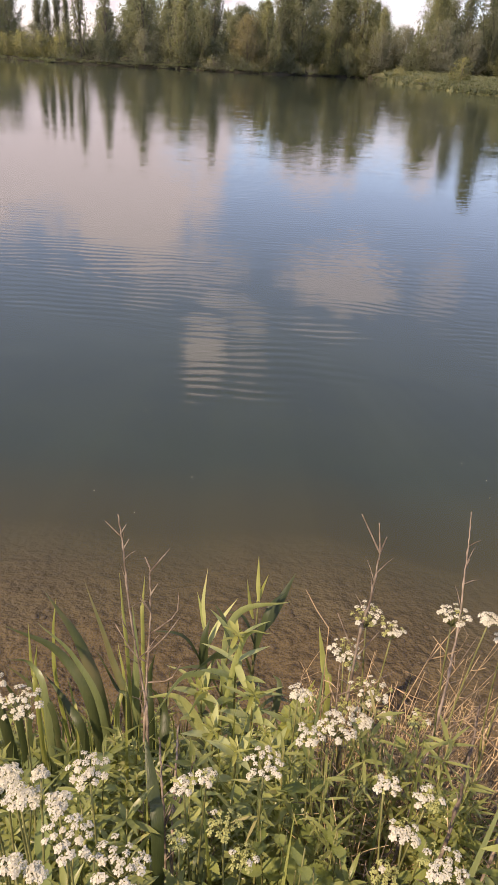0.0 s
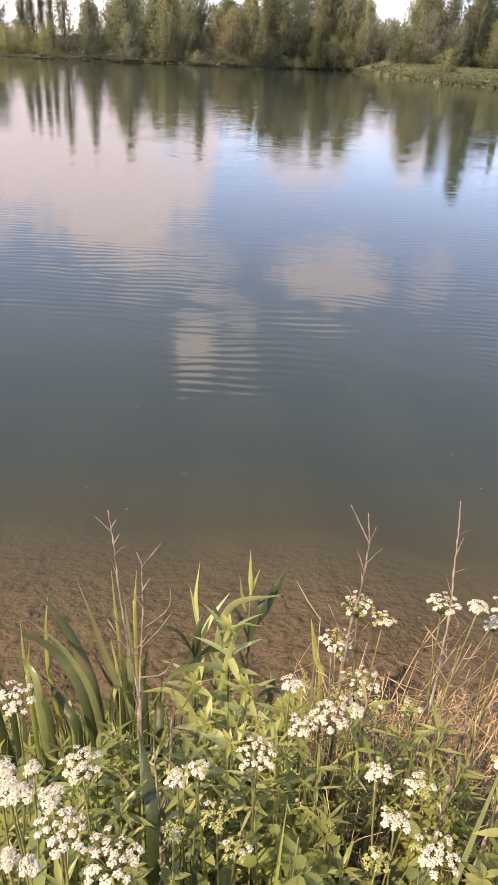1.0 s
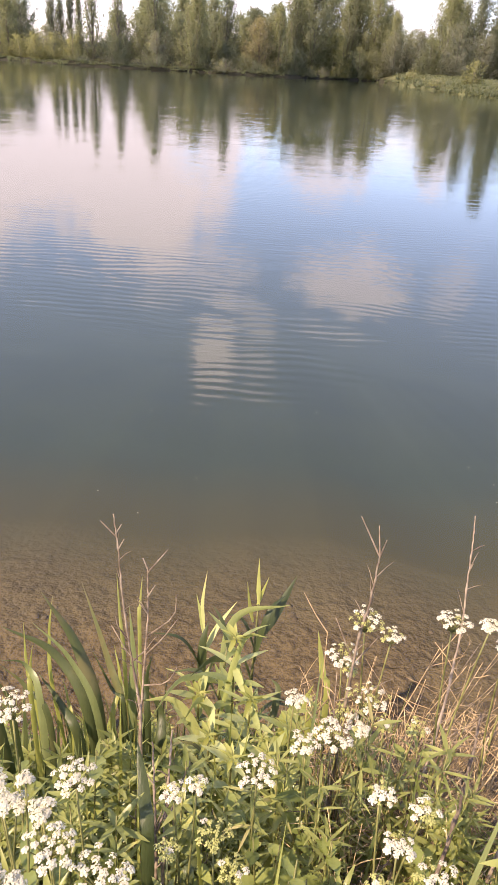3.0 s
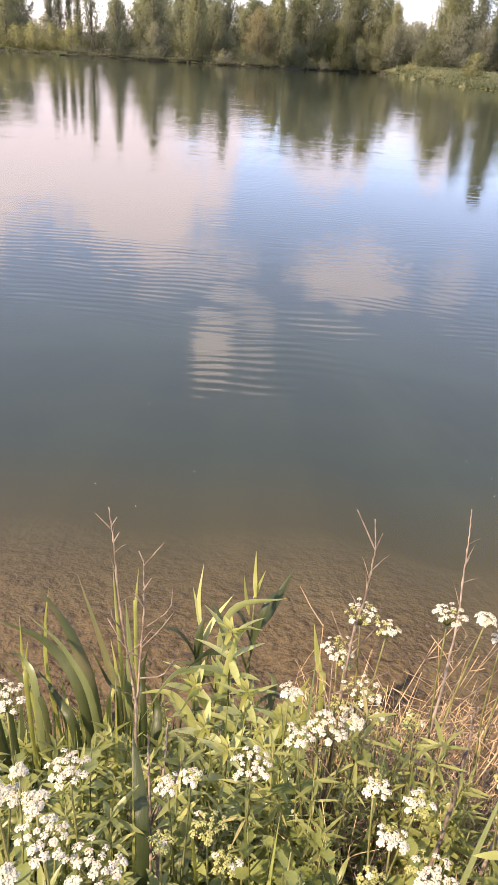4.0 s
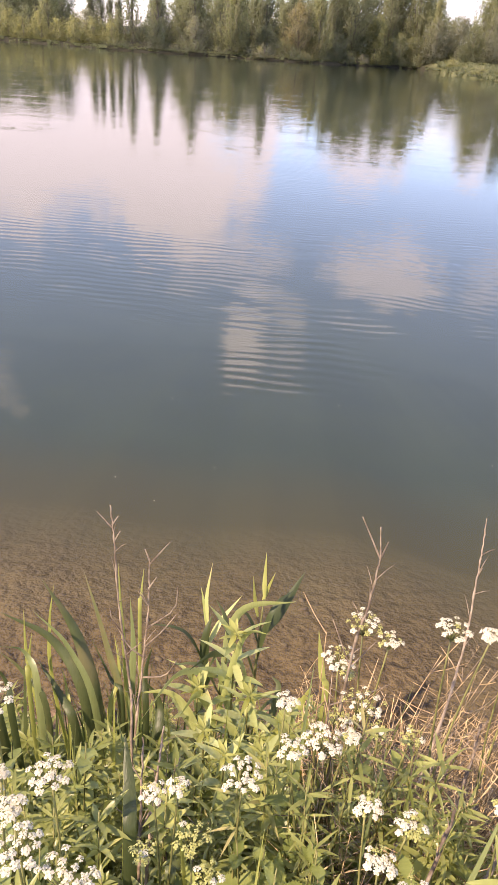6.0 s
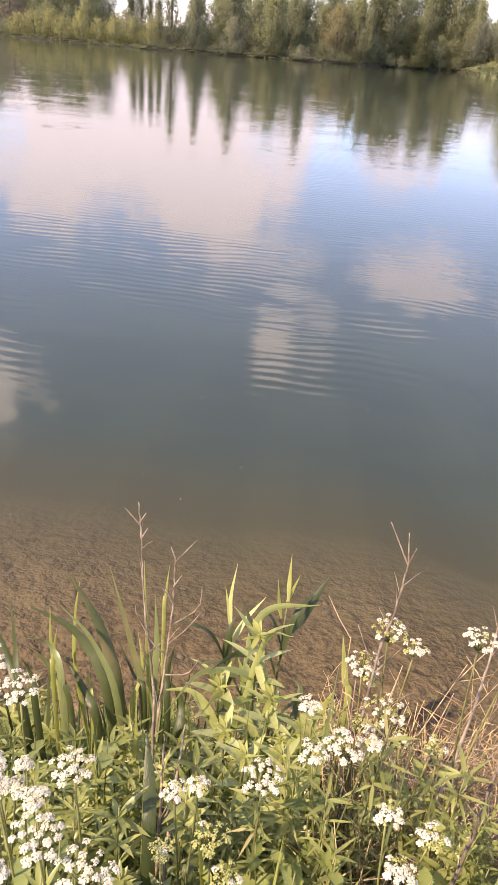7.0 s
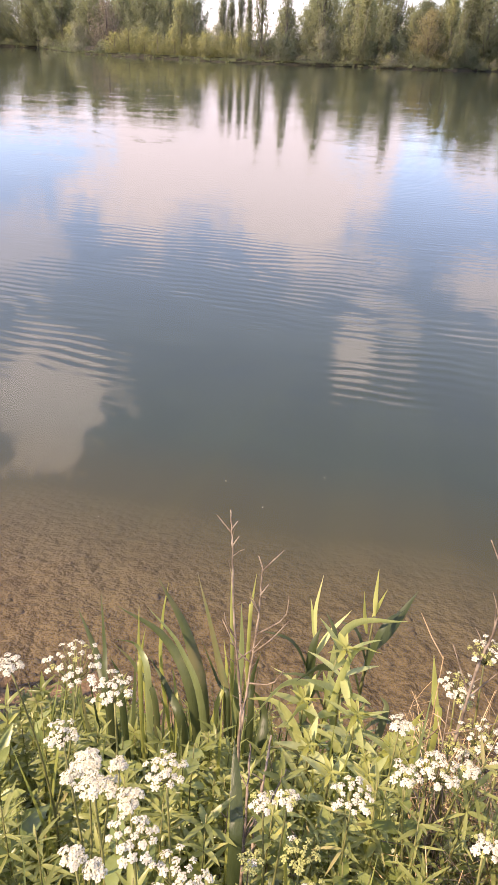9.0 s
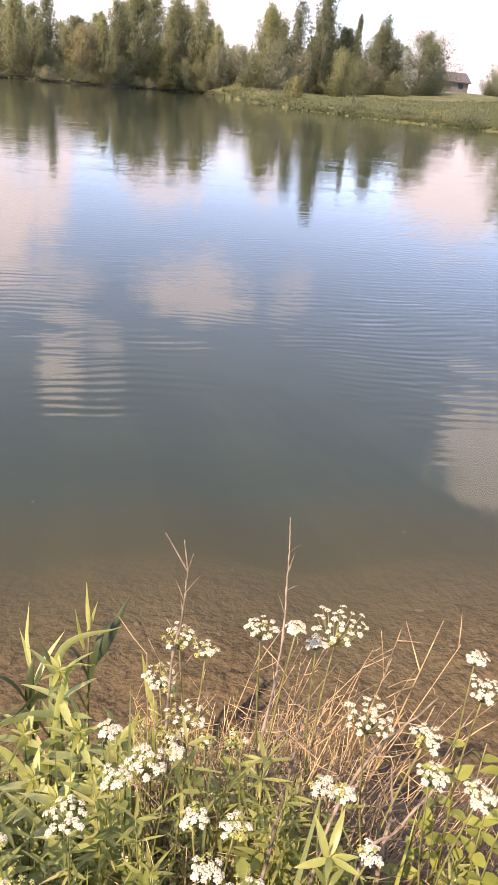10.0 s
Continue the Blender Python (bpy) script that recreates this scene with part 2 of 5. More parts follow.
def make_water_material():
    """Still water: clear for light that enters steeply, a mirror at a flat angle, with wind ripples in patches."""
    k = Mat("pond_water")
    pos, (px, py, pz) = k.position()

    def stretched(sx, sy):
        m = k.add("ShaderNodeMapping")
        m.inputs["Scale"].default_value = (sx, sy, 1)
        m.inputs["Rotation"].default_value = (0, 0, radians(-4))
        k.nt.links.new(pos, m.inputs["Vector"])
        return m.outputs[0]

    long_waves = k.noise(1.0, 1.0, 0.4, stretched(0.9, 5.0))
    fine_waves = k.noise(1.0, 2.0, 0.5, stretched(2.4, 13.0))
    far_waves = k.noise(1.0, 2.0, 0.5, stretched(0.3, 1.3))
    # trains of small ripples, here and there, and the ring that a fish left
    trains = None
    for turn, count, sx, sy, lo, gain in ((3.0, 56.0, 0.45, 0.7, 0.44, 1.0), (-5.0, 48.0, 0.4, 0.6, 0.46, 1.0), (8.0, 68.0, 0.6, 0.8, 0.5, 0.8)):
        c, w = math.cos(radians(turn)), math.sin(radians(turn))
        d = k.math("ADD", k.math("MULTIPLY", px, w), k.math("MULTIPLY", py, c))
        d = k.math("ADD", d, k.math("MULTIPLY", k.noise(1.0, 1.0, 0.4, stretched(0.8 + sx, 0.9)), 0.3))
        here = k.ramp(k.noise(1.0, 2.0, 0.5, stretched(sx, sy)), lo, lo + 0.12)
        v = k.math("MULTIPLY", k.math("MULTIPLY", k.math("SINE", k.math("MULTIPLY", d, count)), here), gain)
        trains = v if trains is None else k.math("ADD", trains, v)
    trains = k.math("MULTIPLY", trains, k.math("MULTIPLY", k.ramp(py, 2.6, 3.8), k.ramp(py, 8.0, 4.5, 0.4, 1.0)))
    rings = None
    for cx, cy, r0, r1, amp in ((-2.7, 2.2, 0.6, 2.2, 0.5), (5.0, 4.6, 0.3, 2.4, 0.8), (2.6, 6.8, 0.4, 2.6, 0.5)):
        dx = k.math("SUBTRACT", px, cx)
        dy = k.math("SUBTRACT", py, cy)
        r = k.math("SQRT", k.math("ADD", k.math("MULTIPLY", dx, dx), k.math("MULTIPLY", dy, dy)))
        wave = k.math("SINE", k.math("MULTIPLY", k.math("ADD", r, k.math("MULTIPLY", long_waves, 0.22)), 42.0))
        band = k.math("MULTIPLY", k.ramp(r, r0, r0 + 0.5), k.ramp(r, r1, r1 - 1.0))
        w = k.math("MULTIPLY", k.math("MULTIPLY", wave, band), amp)
        rings = w if rings is None else k.math("ADD", rings, w)
    rings = k.math("ADD", rings, trains)
    patch = k.ramp(k.noise(1.0, 2.0, 0.5, stretched(0.22, 0.4)), 0.38, 0.62, 0.3, 1.0)
    breeze = k.ramp(k.noise(1.0, 3.0, 0.6, stretched(0.09, 0.22)), 0.42, 0.62, 0.25, 1.0)
    ruffled = k.math("MULTIPLY", k.ramp(py, 3.2, 6.0), patch)
    h = k.math("MULTIPLY", long_waves, k.math("MULTIPLY", ruffled, 0.0024))
    h = k.math("ADD", h, k.math("MULTIPLY", fine_waves, k.math("MULTIPLY", k.math("MULTIPLY", ruffled, breeze), 0.0021)))
    h = k.math("ADD", h, k.math("MULTIPLY", rings, 0.00046))
    h = k.math("ADD", h, k.math("MULTIPLY", k.math("MULTIPLY", far_waves, breeze), k.ramp(py, 8.0, 26.0, 0.0, 0.0055)))
    bump = k.bump(h, 1.0, 1.0)
    gloss = k.add("ShaderNodeBsdfGlossy", Color=(1, 1, 1, 1), Roughness=0.0)
    k.nt.links.new(bump, gloss.inputs["Normal"])
    clear = k.add("ShaderNodeBsdfTransparent", Color=(0.86, 0.9, 0.86, 1))
    fres = k.add("ShaderNodeFresnel", IOR=1.333)
    k.nt.links.new(bump, fres.inputs["Normal"])
    s = k.add("ShaderNodeMixShader", Fac=fres.outputs[0])
    k.nt.links.new(clear.outputs[0], s.inputs[1])
    k.nt.links.new(gloss.outputs[0], s.inputs[2])
    return k.done(s.outputs[0])


M_GROUND = make_ground_material()
M_WATER = make_water_material()
M_BARK = stem_material("bark", (0.05, 0.042, 0.034), (0.17, 0.15, 0.125), 0.9, 6.0)
# distance haze and lens veil are put into these tones, lighter than real leaves
TREE_TONES = {
    "dark": leaf_material("foliage_dark", (0.13, 0.152, 0.098), (0.235, 0.26, 0.168), None, True, 0.7, 0.6, 0.4),
    "mid": leaf_material("foliage_mid", (0.15, 0.168, 0.1), (0.27, 0.288, 0.178), None, True, 0.7, 0.6, 0.4),
    "light": leaf_material("foliage_light", (0.2, 0.215, 0.115), (0.35, 0.36, 0.21), None, True, 0.7, 0.6, 0.4),
    "grey": leaf_material("foliage_willow", (0.17, 0.182, 0.132), (0.3, 0.308, 0.23), None, True, 0.7, 0.6, 0.4),
    "tan": leaf_material("foliage_young", (0.225, 0.205, 0.115), (0.37, 0.335, 0.2), None, True, 0.7, 0.6, 0.4),
    "russet": leaf_material("foliage_russet", (0.185, 0.155, 0.135), (0.3, 0.258, 0.225), None, True, 0.7, 0.6, 0.4),
    "hedge": leaf_material("foliage_hedge", (0.2, 0.21, 0.095), (0.4, 0.39, 0.2), None, True, 0.7, 0.6, 0.4),
}
M_REED = leaf_material("reed_leaf", (0.09, 0.125, 0.045), (0.28, 0.32, 0.14), None, shine=0.33, veins=260.0)
M_REED_YOUNG = leaf_material("reed_leaf_young", (0.19, 0.215, 0.045), (0.42, 0.43, 0.13), None)
M_IRIS = leaf_material("sword_leaf", (0.032, 0.05, 0.018), (0.115, 0.14, 0.055), (0.16, 0.15, 0.065), shine=0.42, through_light=0.3, veins=420.0)
M_TALL = leaf_material("tall_herb_leaf", (0.19, 0.24, 0.075), (0.53, 0.56, 0.24), None, shine=0.35, veins=120.0)
M_PALE = leaf_material("pale_blade", (0.25, 0.29, 0.09), (0.58, 0.6, 0.25), (0.55, 0.48, 0.22), shine=0.4, veins=420.0)
M_HERB = leaf_material("herb_leaf", (0.085, 0.112, 0.024), (0.44, 0.465, 0.155), (0.42, 0.35, 0.12), shine=0.34, through_light=0.4)
M_WEED = leaf_material("weed_leaf", (0.075, 0.1, 0.022), (0.5, 0.515, 0.185), (0.46, 0.39, 0.17), True, 0.3, 0.4)
M_HERB_DARK = leaf_material("nettle_leaf", (0.1, 0.135, 0.03), (0.34, 0.38, 0.115), None, shine=0.36, veins=160.0)
M_DOCK = leaf_material("dock_leaf", (0.1, 0.14, 0.035), (0.27, 0.32, 0.11), None, shine=0.32, veins=120.0)
M_TURF = leaf_material("bank_weed_leaf", (0.08, 0.11, 0.022), (0.3, 0.33, 0.08), (0.3, 0.25, 0.09), True)
M_BRAMBLE = leaf_material("broad_leaf", (0.17, 0.2, 0.035), (0.36, 0.38, 0.09), (0.32, 0.24, 0.09))
M_PETAL = leaf_material("petal", (0.52, 0.49, 0.37), (0.76, 0.73, 0.6), None, True, 0.6, 0.25)
M_BUD = leaf_material("umbel_green", (0.3, 0.31, 0.09), (0.5, 0.5, 0.2), None, True, 0.6, 0.25)
M_GREEN_STEM = stem_material("green_stem", (0.1, 0.105, 0.03), (0.24, 0.23, 0.075), 0.6)
M_STRAW = stem_material("dry_stem", (0.25, 0.165, 0.08), (0.58, 0.43, 0.235), 0.8)
M_TWIG = stem_material("dead_twig", (0.1, 0.07, 0.045), (0.31, 0.245, 0.17), 0.85)
M_STONE = stem_material("bed_stone", (0.085, 0.06, 0.038), (0.21, 0.155, 0.095), 0.9, 25.0)
M_WALL = stem_material("house_wall", (0.13, 0.125, 0.115), (0.2, 0.19, 0.175), 0.9, 2.0)
M_ROOF = stem_material("house_roof", (0.06, 0.055, 0.055), (0.11, 0.1, 0.1), 0.85, 3.0)
M_PANE = Mat("window_pane")
M_PANE = M_PANE.done(M_PANE.add("ShaderNodeBsdfPrincipled", Base_Color=(0.03, 0.035, 0.04, 1), Roughness=0.08).outputs[0])

# ---- mesh tools ----


class Shape:
    """Collects vertices and faces of one mesh."""

    def __init__(self):
        self.v, self.f = [], []

    def ribbon(self, pts, widths, side, fold=0.25):
        """A leaf blade: a row of points, its widths, the way across it, creased along the middle."""
        side = Vector(side)
        base, n = len(self.v), len(pts)
        for i, p in enumerate(pts):
            a, b = pts[max(i - 1, 0)], pts[min(i + 1, n - 1)]
            along = (b - a).normalized()
            s = side - along * side.dot(along)
            s = s.normalized() if s.length > 1e-4 else Vector((1, 0, 0))
            up = s.cross(along)
            w = widths[i] / 2
            self.v += [p - s * w + up * (w * fold), p, p + s * w + up * (w * fold)]
        for i in range(n - 1):
            q = base + i * 3
            self.f += [(q, q + 1, q + 4, q + 3), (q + 1, q + 2, q + 5, q + 4)]

    def tube(self, pts, radii, sides=5):
        base, n = len(self.v), len(pts)
        for i, p in enumerate(pts):
            along = (pts[min(i + 1, n - 1)] - pts[max(i - 1, 0)]).normalized()
            u = along.orthogonal().normalized() if i == 0 else (u - along * u.dot(along)).normalized()
            w = along.cross(u)
            for j in range(sides):
                a = 2 * math.pi * j / sides
                self.v.append(p + (u * math.cos(a) + w * math.sin(a)) * radii[i])
        for i in range(n - 1):
            for j in range(sides):
                q, r = base + i * sides, (j + 1) % sides
                self.f.append((q + j, q + r, q + sides + r, q + sides + j))
        self.f.append(tuple(base + (n - 1) * sides + j for j in range(sides)))

    def poly(self, pts):
        b = len(self.v)
        self.v += list(pts)
        self.f.append(tuple(range(b, b + len(pts))))

    def box(self, lo, hi):
        (x0, y0, z0), (x1, y1, z1) = lo, hi
        b = len(self.v)
        self.v += [Vector(p) for p in ((x0, y0, z0), (x1, y0, z0), (x1, y1, z0), (x0, y1, z0), (x0, y0, z1), (x1, y0, z1), (x1, y1, z1), (x0, y1, z1))]
        self.f += [tuple(b + i for i in q) for q in ((0, 3, 2, 1), (4, 5, 6, 7), (0, 1, 5, 4), (1, 2, 6, 5), (2, 3, 7, 6), (3, 0, 4, 7))]

    def mesh(self, name, material, smooth=True):
        me = bpy.data.meshes.new(name)
        me.from_pydata([tuple(p) for p in self.v], [], self.f)
        me.materials.append(material)
        if smooth:
            me.polygons.foreach_set("use_smooth", [True] * len(me.polygons))
        return me


def part(name, shape, material, parent, label="", smooth=True):
    """One mesh object under a thing or a part; its vertices are in the thing's own space."""
    me = shape if isinstance(shape, bpy.types.Mesh) else shape.mesh(name, material, smooth)
    ob = new(name, me)
    ob.parent = parent
    if label:
        tagged(ob, label)
    return ob


def thing(name, place, label, category, group="", kind=""):
    ob = new(name)
    ob.empty_display_size = 0.05
    ob.matrix_world = place if isinstance(place, Matrix) else pose(*place)
    return tagged(ob, label, category, group, kind)


def curve(points, n):
    """n + 1 points on a smooth curve through the given ones."""
    P = [Vector(p) for p in points]
    P = [P[0] * 2 - P[1]] + P + [P[-1] * 2 - P[-2]]
    segs, out = len(P) - 3, []
    for i in range(n + 1):
        t = i / n * segs
        j = min(int(t), segs - 1)
        t -= j
        a, b, c, d = P[j:j + 4]
        out.append(0.5 * (2 * b + (c - a) * t + (2 * a - 5 * b + 4 * c - d) * t * t + (3 * b - a - 3 * c + d) * t ** 3))
    return out


# ---- ground and water ----
FAR_SHORE = [(-900, 30), (-80, 80), (-50, 95), (-36, 77), (-28, 73), (-22, 72), (-15, 71.5), (-9, 76), (-3.4, 77.5), (2.3, 81), (9, 89), (13, 91), (14.2, 86), (15, 75), (16, 66), (17.6, 60), (23, 55), (26, 53), (31, 52), (60, 49), (120, 40), (900, 20)]


def far_shore(x):
    return float(np.interp(x, [p[0] for p in FAR_SHORE], [p[1] for p in FAR_SHORE])) + 0.7 * noise.noise((x * 0.25, 3.1, 0)) + 0.3 * noise.noise((x * 0.9, 7.1, 0))


def near_shore(x):
    return 1.36 - 0.10 * max(0.0, min(1.0, (x - 0.4) / 0.6)) + 0.10 * noise.noise((x * 1.3, 0.4, 0)) + 0.03 * noise.noise((x * 6.0, 1.4, 0))


def ground_z(x, y):
    s = y - near_shore(x)
    if y < 25:
        if s < 0:
            z = float(np.interp(-s, [0, 0.25, 0.6, 1.0, 1.6, 6, 60, 900], [0, 0.06, 0.17, 0.27, 0.33, 0.4, 0.8, 4]))
        else:
            z = -float(np.interp(s, [0, 0.5, 1.2, 2.5, 6, 24], [0, 0.07, 0.2, 0.55, 1.4, 2.4]))
        rough = max(0.0, 1 - abs(s) / 1.3)
        z += rough * (0.02 * noise.noise((x * 5, y * 5, 0)) + 0.014 * noise.noise((x * 11, y * 11, 2)) + 0.012 * noise.noise((x * 25, y * 25, 9)) + 0.005 * noise.noise((x * 44, y * 44, 5)))
        return z
    f = y - far_shore(x)
    if f < 0:
        return -min(2.4, -f * 0.3)
    rise = 1 + 1.6 * max(0.0, min(1.0, (x - 26) / 24))
    return float(np.interp(f, [0, 0.4, 3, 30, 200, 2500], [0, 0.22, 0.5, 1.0, 1.8, 10])) * rise + 0.15 * noise.noise((x * 0.2, y * 0.2, 0))


def build_ground():
    def axis(*runs):
        out = []
        for a, b, step in runs:
            out += list(np.arange(a, b, step))
        return out + [runs[-1][1]]
    xs = axis((-2500, -300, 440), (-300, -90, 15), (-90, -10, 1.25), (-10, -2.4, 0.3), (-2.4, -1.4, 0.05), (-1.4, 1.9, 0.02), (1.9, 2.8, 0.05), (2.8, 10, 0.3), (10, 34, 0.6), (34, 90, 1.25), (90, 300, 15), (300, 2500, 440))
    ys = axis((-2500, -100, 400), (-100, -4, 8), (-4, 0.2, 0.3), (0.2, 1.1, 0.05), (1.1, 2.5, 0.02), (2.5, 4.0, 0.05), (4, 12, 0.35), (12, 48, 4), (48, 104, 0.8), (104, 200, 6), (200, 2500, 200))
    me = bpy.data.meshes.new("ground")
    verts = [(x, y, ground_z(x, y)) for y in ys for x in xs]
    w = len(xs)
    faces = [(j * w + i, j * w + i + 1, j * w + w + i + 1, j * w + w + i) for j in range(len(ys) - 1) for i in range(w - 1)]
    me.from_pydata(verts, [], faces)
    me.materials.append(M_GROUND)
    me.polygons.foreach_set("use_smooth", [True] * len(me.polygons))
    return tagged(new("ground", me), "brown muddy bank and stony pond bed with grassy far shore", "ground", "", "structure")


ground = build_ground()
water_shape = Shape()
for j in range(10):
    for i in range(10):
        x0, x1, y0, y1 = -400 + 80 * i, -320 + 80 * i, 0.6 + 12 * j, 12.6 + 12 * j
        b = len(water_shape.v)
        water_shape.v += [Vector((x0, y0, 0)), Vector((x1, y0, 0)), Vector((x1, y1, 0)), Vector((x0, y1, 0))]
        water_shape.f.append((b, b + 1, b + 2, b + 3))
water = tagged(new("water", water_shape.mesh("water", M_WATER)), "calm clear pond water mirroring trees and clouds", "water", "", "structure")

# ---- trees on the far shore ----
rng = np.random.default_rng(4)


def crown_radius(kind, h):
    if kind == "poplar":
        return (min(1.0, h / 0.2) ** 0.5) * (1 - h ** 2.2) ** 0.7
    if kind == "sparse":
        return (min(1.0, h / 0.25)) * (1 - h) ** 0.6 * 1.1
    if kind == "bush":
        return max(0.0, 1 - h ** 2.2) ** 0.5 * (0.85 + 0.15 * min(1, h / 0.3))
    return max(0.02, math.sin(math.pi * min(1.0, (0.06 + 0.94 * h)) ** 0.8)) ** 0.6


BRANCHES = {"bush": 26, "poplar": 54, "sparse": 44, "broad": 48}
LEAVES = {"bush": 400, "poplar": 400, "sparse": 150, "broad": 330}        # for each square metre of outline
STEEP = {"bush": 0.9, "poplar": 2.6, "sparse": 2.4, "broad": 0.8}


def make_tree(x, y, height, width, kind, tone, label, category="tree"):
    """A trunk, limbs that leave it at the kind's slant, and clumps of small leaves along the limbs."""
    z = ground_z(x, y) - 0.05
    name = "bush" if kind == "bush" else "tree"
    t = thing(name, (x, y, z), label, category, "trees and bushes along the far shore")
    lean = Vector((rng.uniform(-0.03, 0.03) * height, rng.uniform(-0.03, 0.03) * height, 0))
    R = width * (0.62 if kind in ("poplar", "broad") else 0.55)
    path = curve([Vector((0, 0, -0.2)), lean * 0.3 + Vector((0, 0, height * 0.45)), lean + Vector((0, 0, height * 0.95))], 10)
    r0 = 0.04 + height * (0.004 if kind == "bush" else 0.011)
    trunk = Shape()
    trunk.tube(path, [r0 * (1.25 if i == 0 else 1) * (1 - 0.93 * i / 10) + 0.01 for i in range(11)], 7)
    n_limbs = int(BRANCHES[kind] * (1 if height > 2.5 else 0.7))
    low = {"bush": 0.12, "poplar": 0.06, "sparse": 0.1, "broad": 0.08}[kind]
    centres, spans = [], []
    for i in range(n_limbs):
        h = low + (1 - low) * ((i + rng.uniform(0, 1)) / n_limbs) ** (0.85 if kind == "broad" else 1.0)
        a = i * 2.4 + rng.uniform(-0.5, 0.5)
        q = crown_radius(kind, h) * R * rng.uniform(0.45, 1.12)
        tip = lean * h + Vector((math.cos(a) * q, math.sin(a) * q, h * height + rng.uniform(-0.03, 0.03) * height))
        foot = max(0.02, (tip.z - q * STEEP[kind] - 0.15 * height * (kind == "bush")) / height)
        s = path[min(9, int(foot * 10.5))]
        mid = s.lerp(tip, 0.5) + Vector((math.cos(a), math.sin(a), -0.3)) * q * 0.12
        line = curve([s, mid, tip], 5)
        trunk.tube(line, [r0 * 0.3 * (1 - 0.17 * j) + 0.005 for j in range(6)], 4)
        size = (0.12 + 0.16 * rng.uniform()) * R + 0.1
        for j in (2, 3, 4, 5):
            centres.append(line[j])
            spans.append(size * (1.15 - 0.13 * j + 0.2 * rng.uniform()))
    part("trunk", trunk, M_BARK, t)
    total = min(19000, max(700, int(LEAVES[kind] * height * width)))
    C, S = np.array(centres), np.array(spans)
    which = rng.choice(len(C), size=total, p=S ** 2 / np.sum(S ** 2))
    d = rng.normal(size=(total, 3))
    P = C[which] + d * S[which][:, None] * 0.54 * np.array((1, 1, 1.7 if kind in ("poplar", "sparse") else 0.8))
    P[:, 2] = np.maximum(P[:, 2], 0.02 + 0.15 * rng.uniform(size=total))
    n = total
    L = (0.05 + 0.004 * min(height, 10)) * rng.uniform(0.6, 1.5, size=(n, 1))
    crown = (P - np.array((0, 0, 0.4 * height))) / np.array((R, R, 0.75 * height))
    O = d / np.linalg.norm(d, axis=1)[:, None] * 0.35 + crown / (np.linalg.norm(crown, axis=1)[:, None] + 1e-6) * 0.6
    O /= np.linalg.norm(O, axis=1)[:, None]
    u = rng.normal(size=(n, 3))
    u /= np.linalg.norm(u, axis=1)[:, None]
    w = np.cross(u, rng.normal(size=(n, 3)))
    w /= np.linalg.norm(w, axis=1)[:, None]
    V = np.stack([P - u * L, P - w * L * 0.62, P + u * L, P + w * L * 0.62], 1)
    # order the corners so that each leaf faces out of the crown
    face = np.cross(V[:, 1] - V[:, 0], V[:, 2] - V[:, 0])
    wrong = np.sum(face * O, axis=1) < 0
    V[wrong] = V[wrong][:, ::-1]
    face[wrong] *= -1
    nrm = O * 0.8 + face / np.linalg.norm(face, axis=1)[:, None] * 0.2 + np.array((-0.08, -0.12, 0.2))
    nrm /= np.linalg.norm(nrm, axis=1)[:, None]
    me = bpy.data.meshes.new("crown")
    me.from_pydata(V.reshape(-1, 3).tolist(), [], np.arange(n * 4).reshape(-1, 4).tolist())
    me.polygons.foreach_set("use_smooth", [True] * n)
    me.normals_split_custom_set_from_vertices(np.repeat(nrm, 4, axis=0).tolist())
    me.materials.append(TREE_TONES[tone])
    part("crown", me, None, t)
    return t


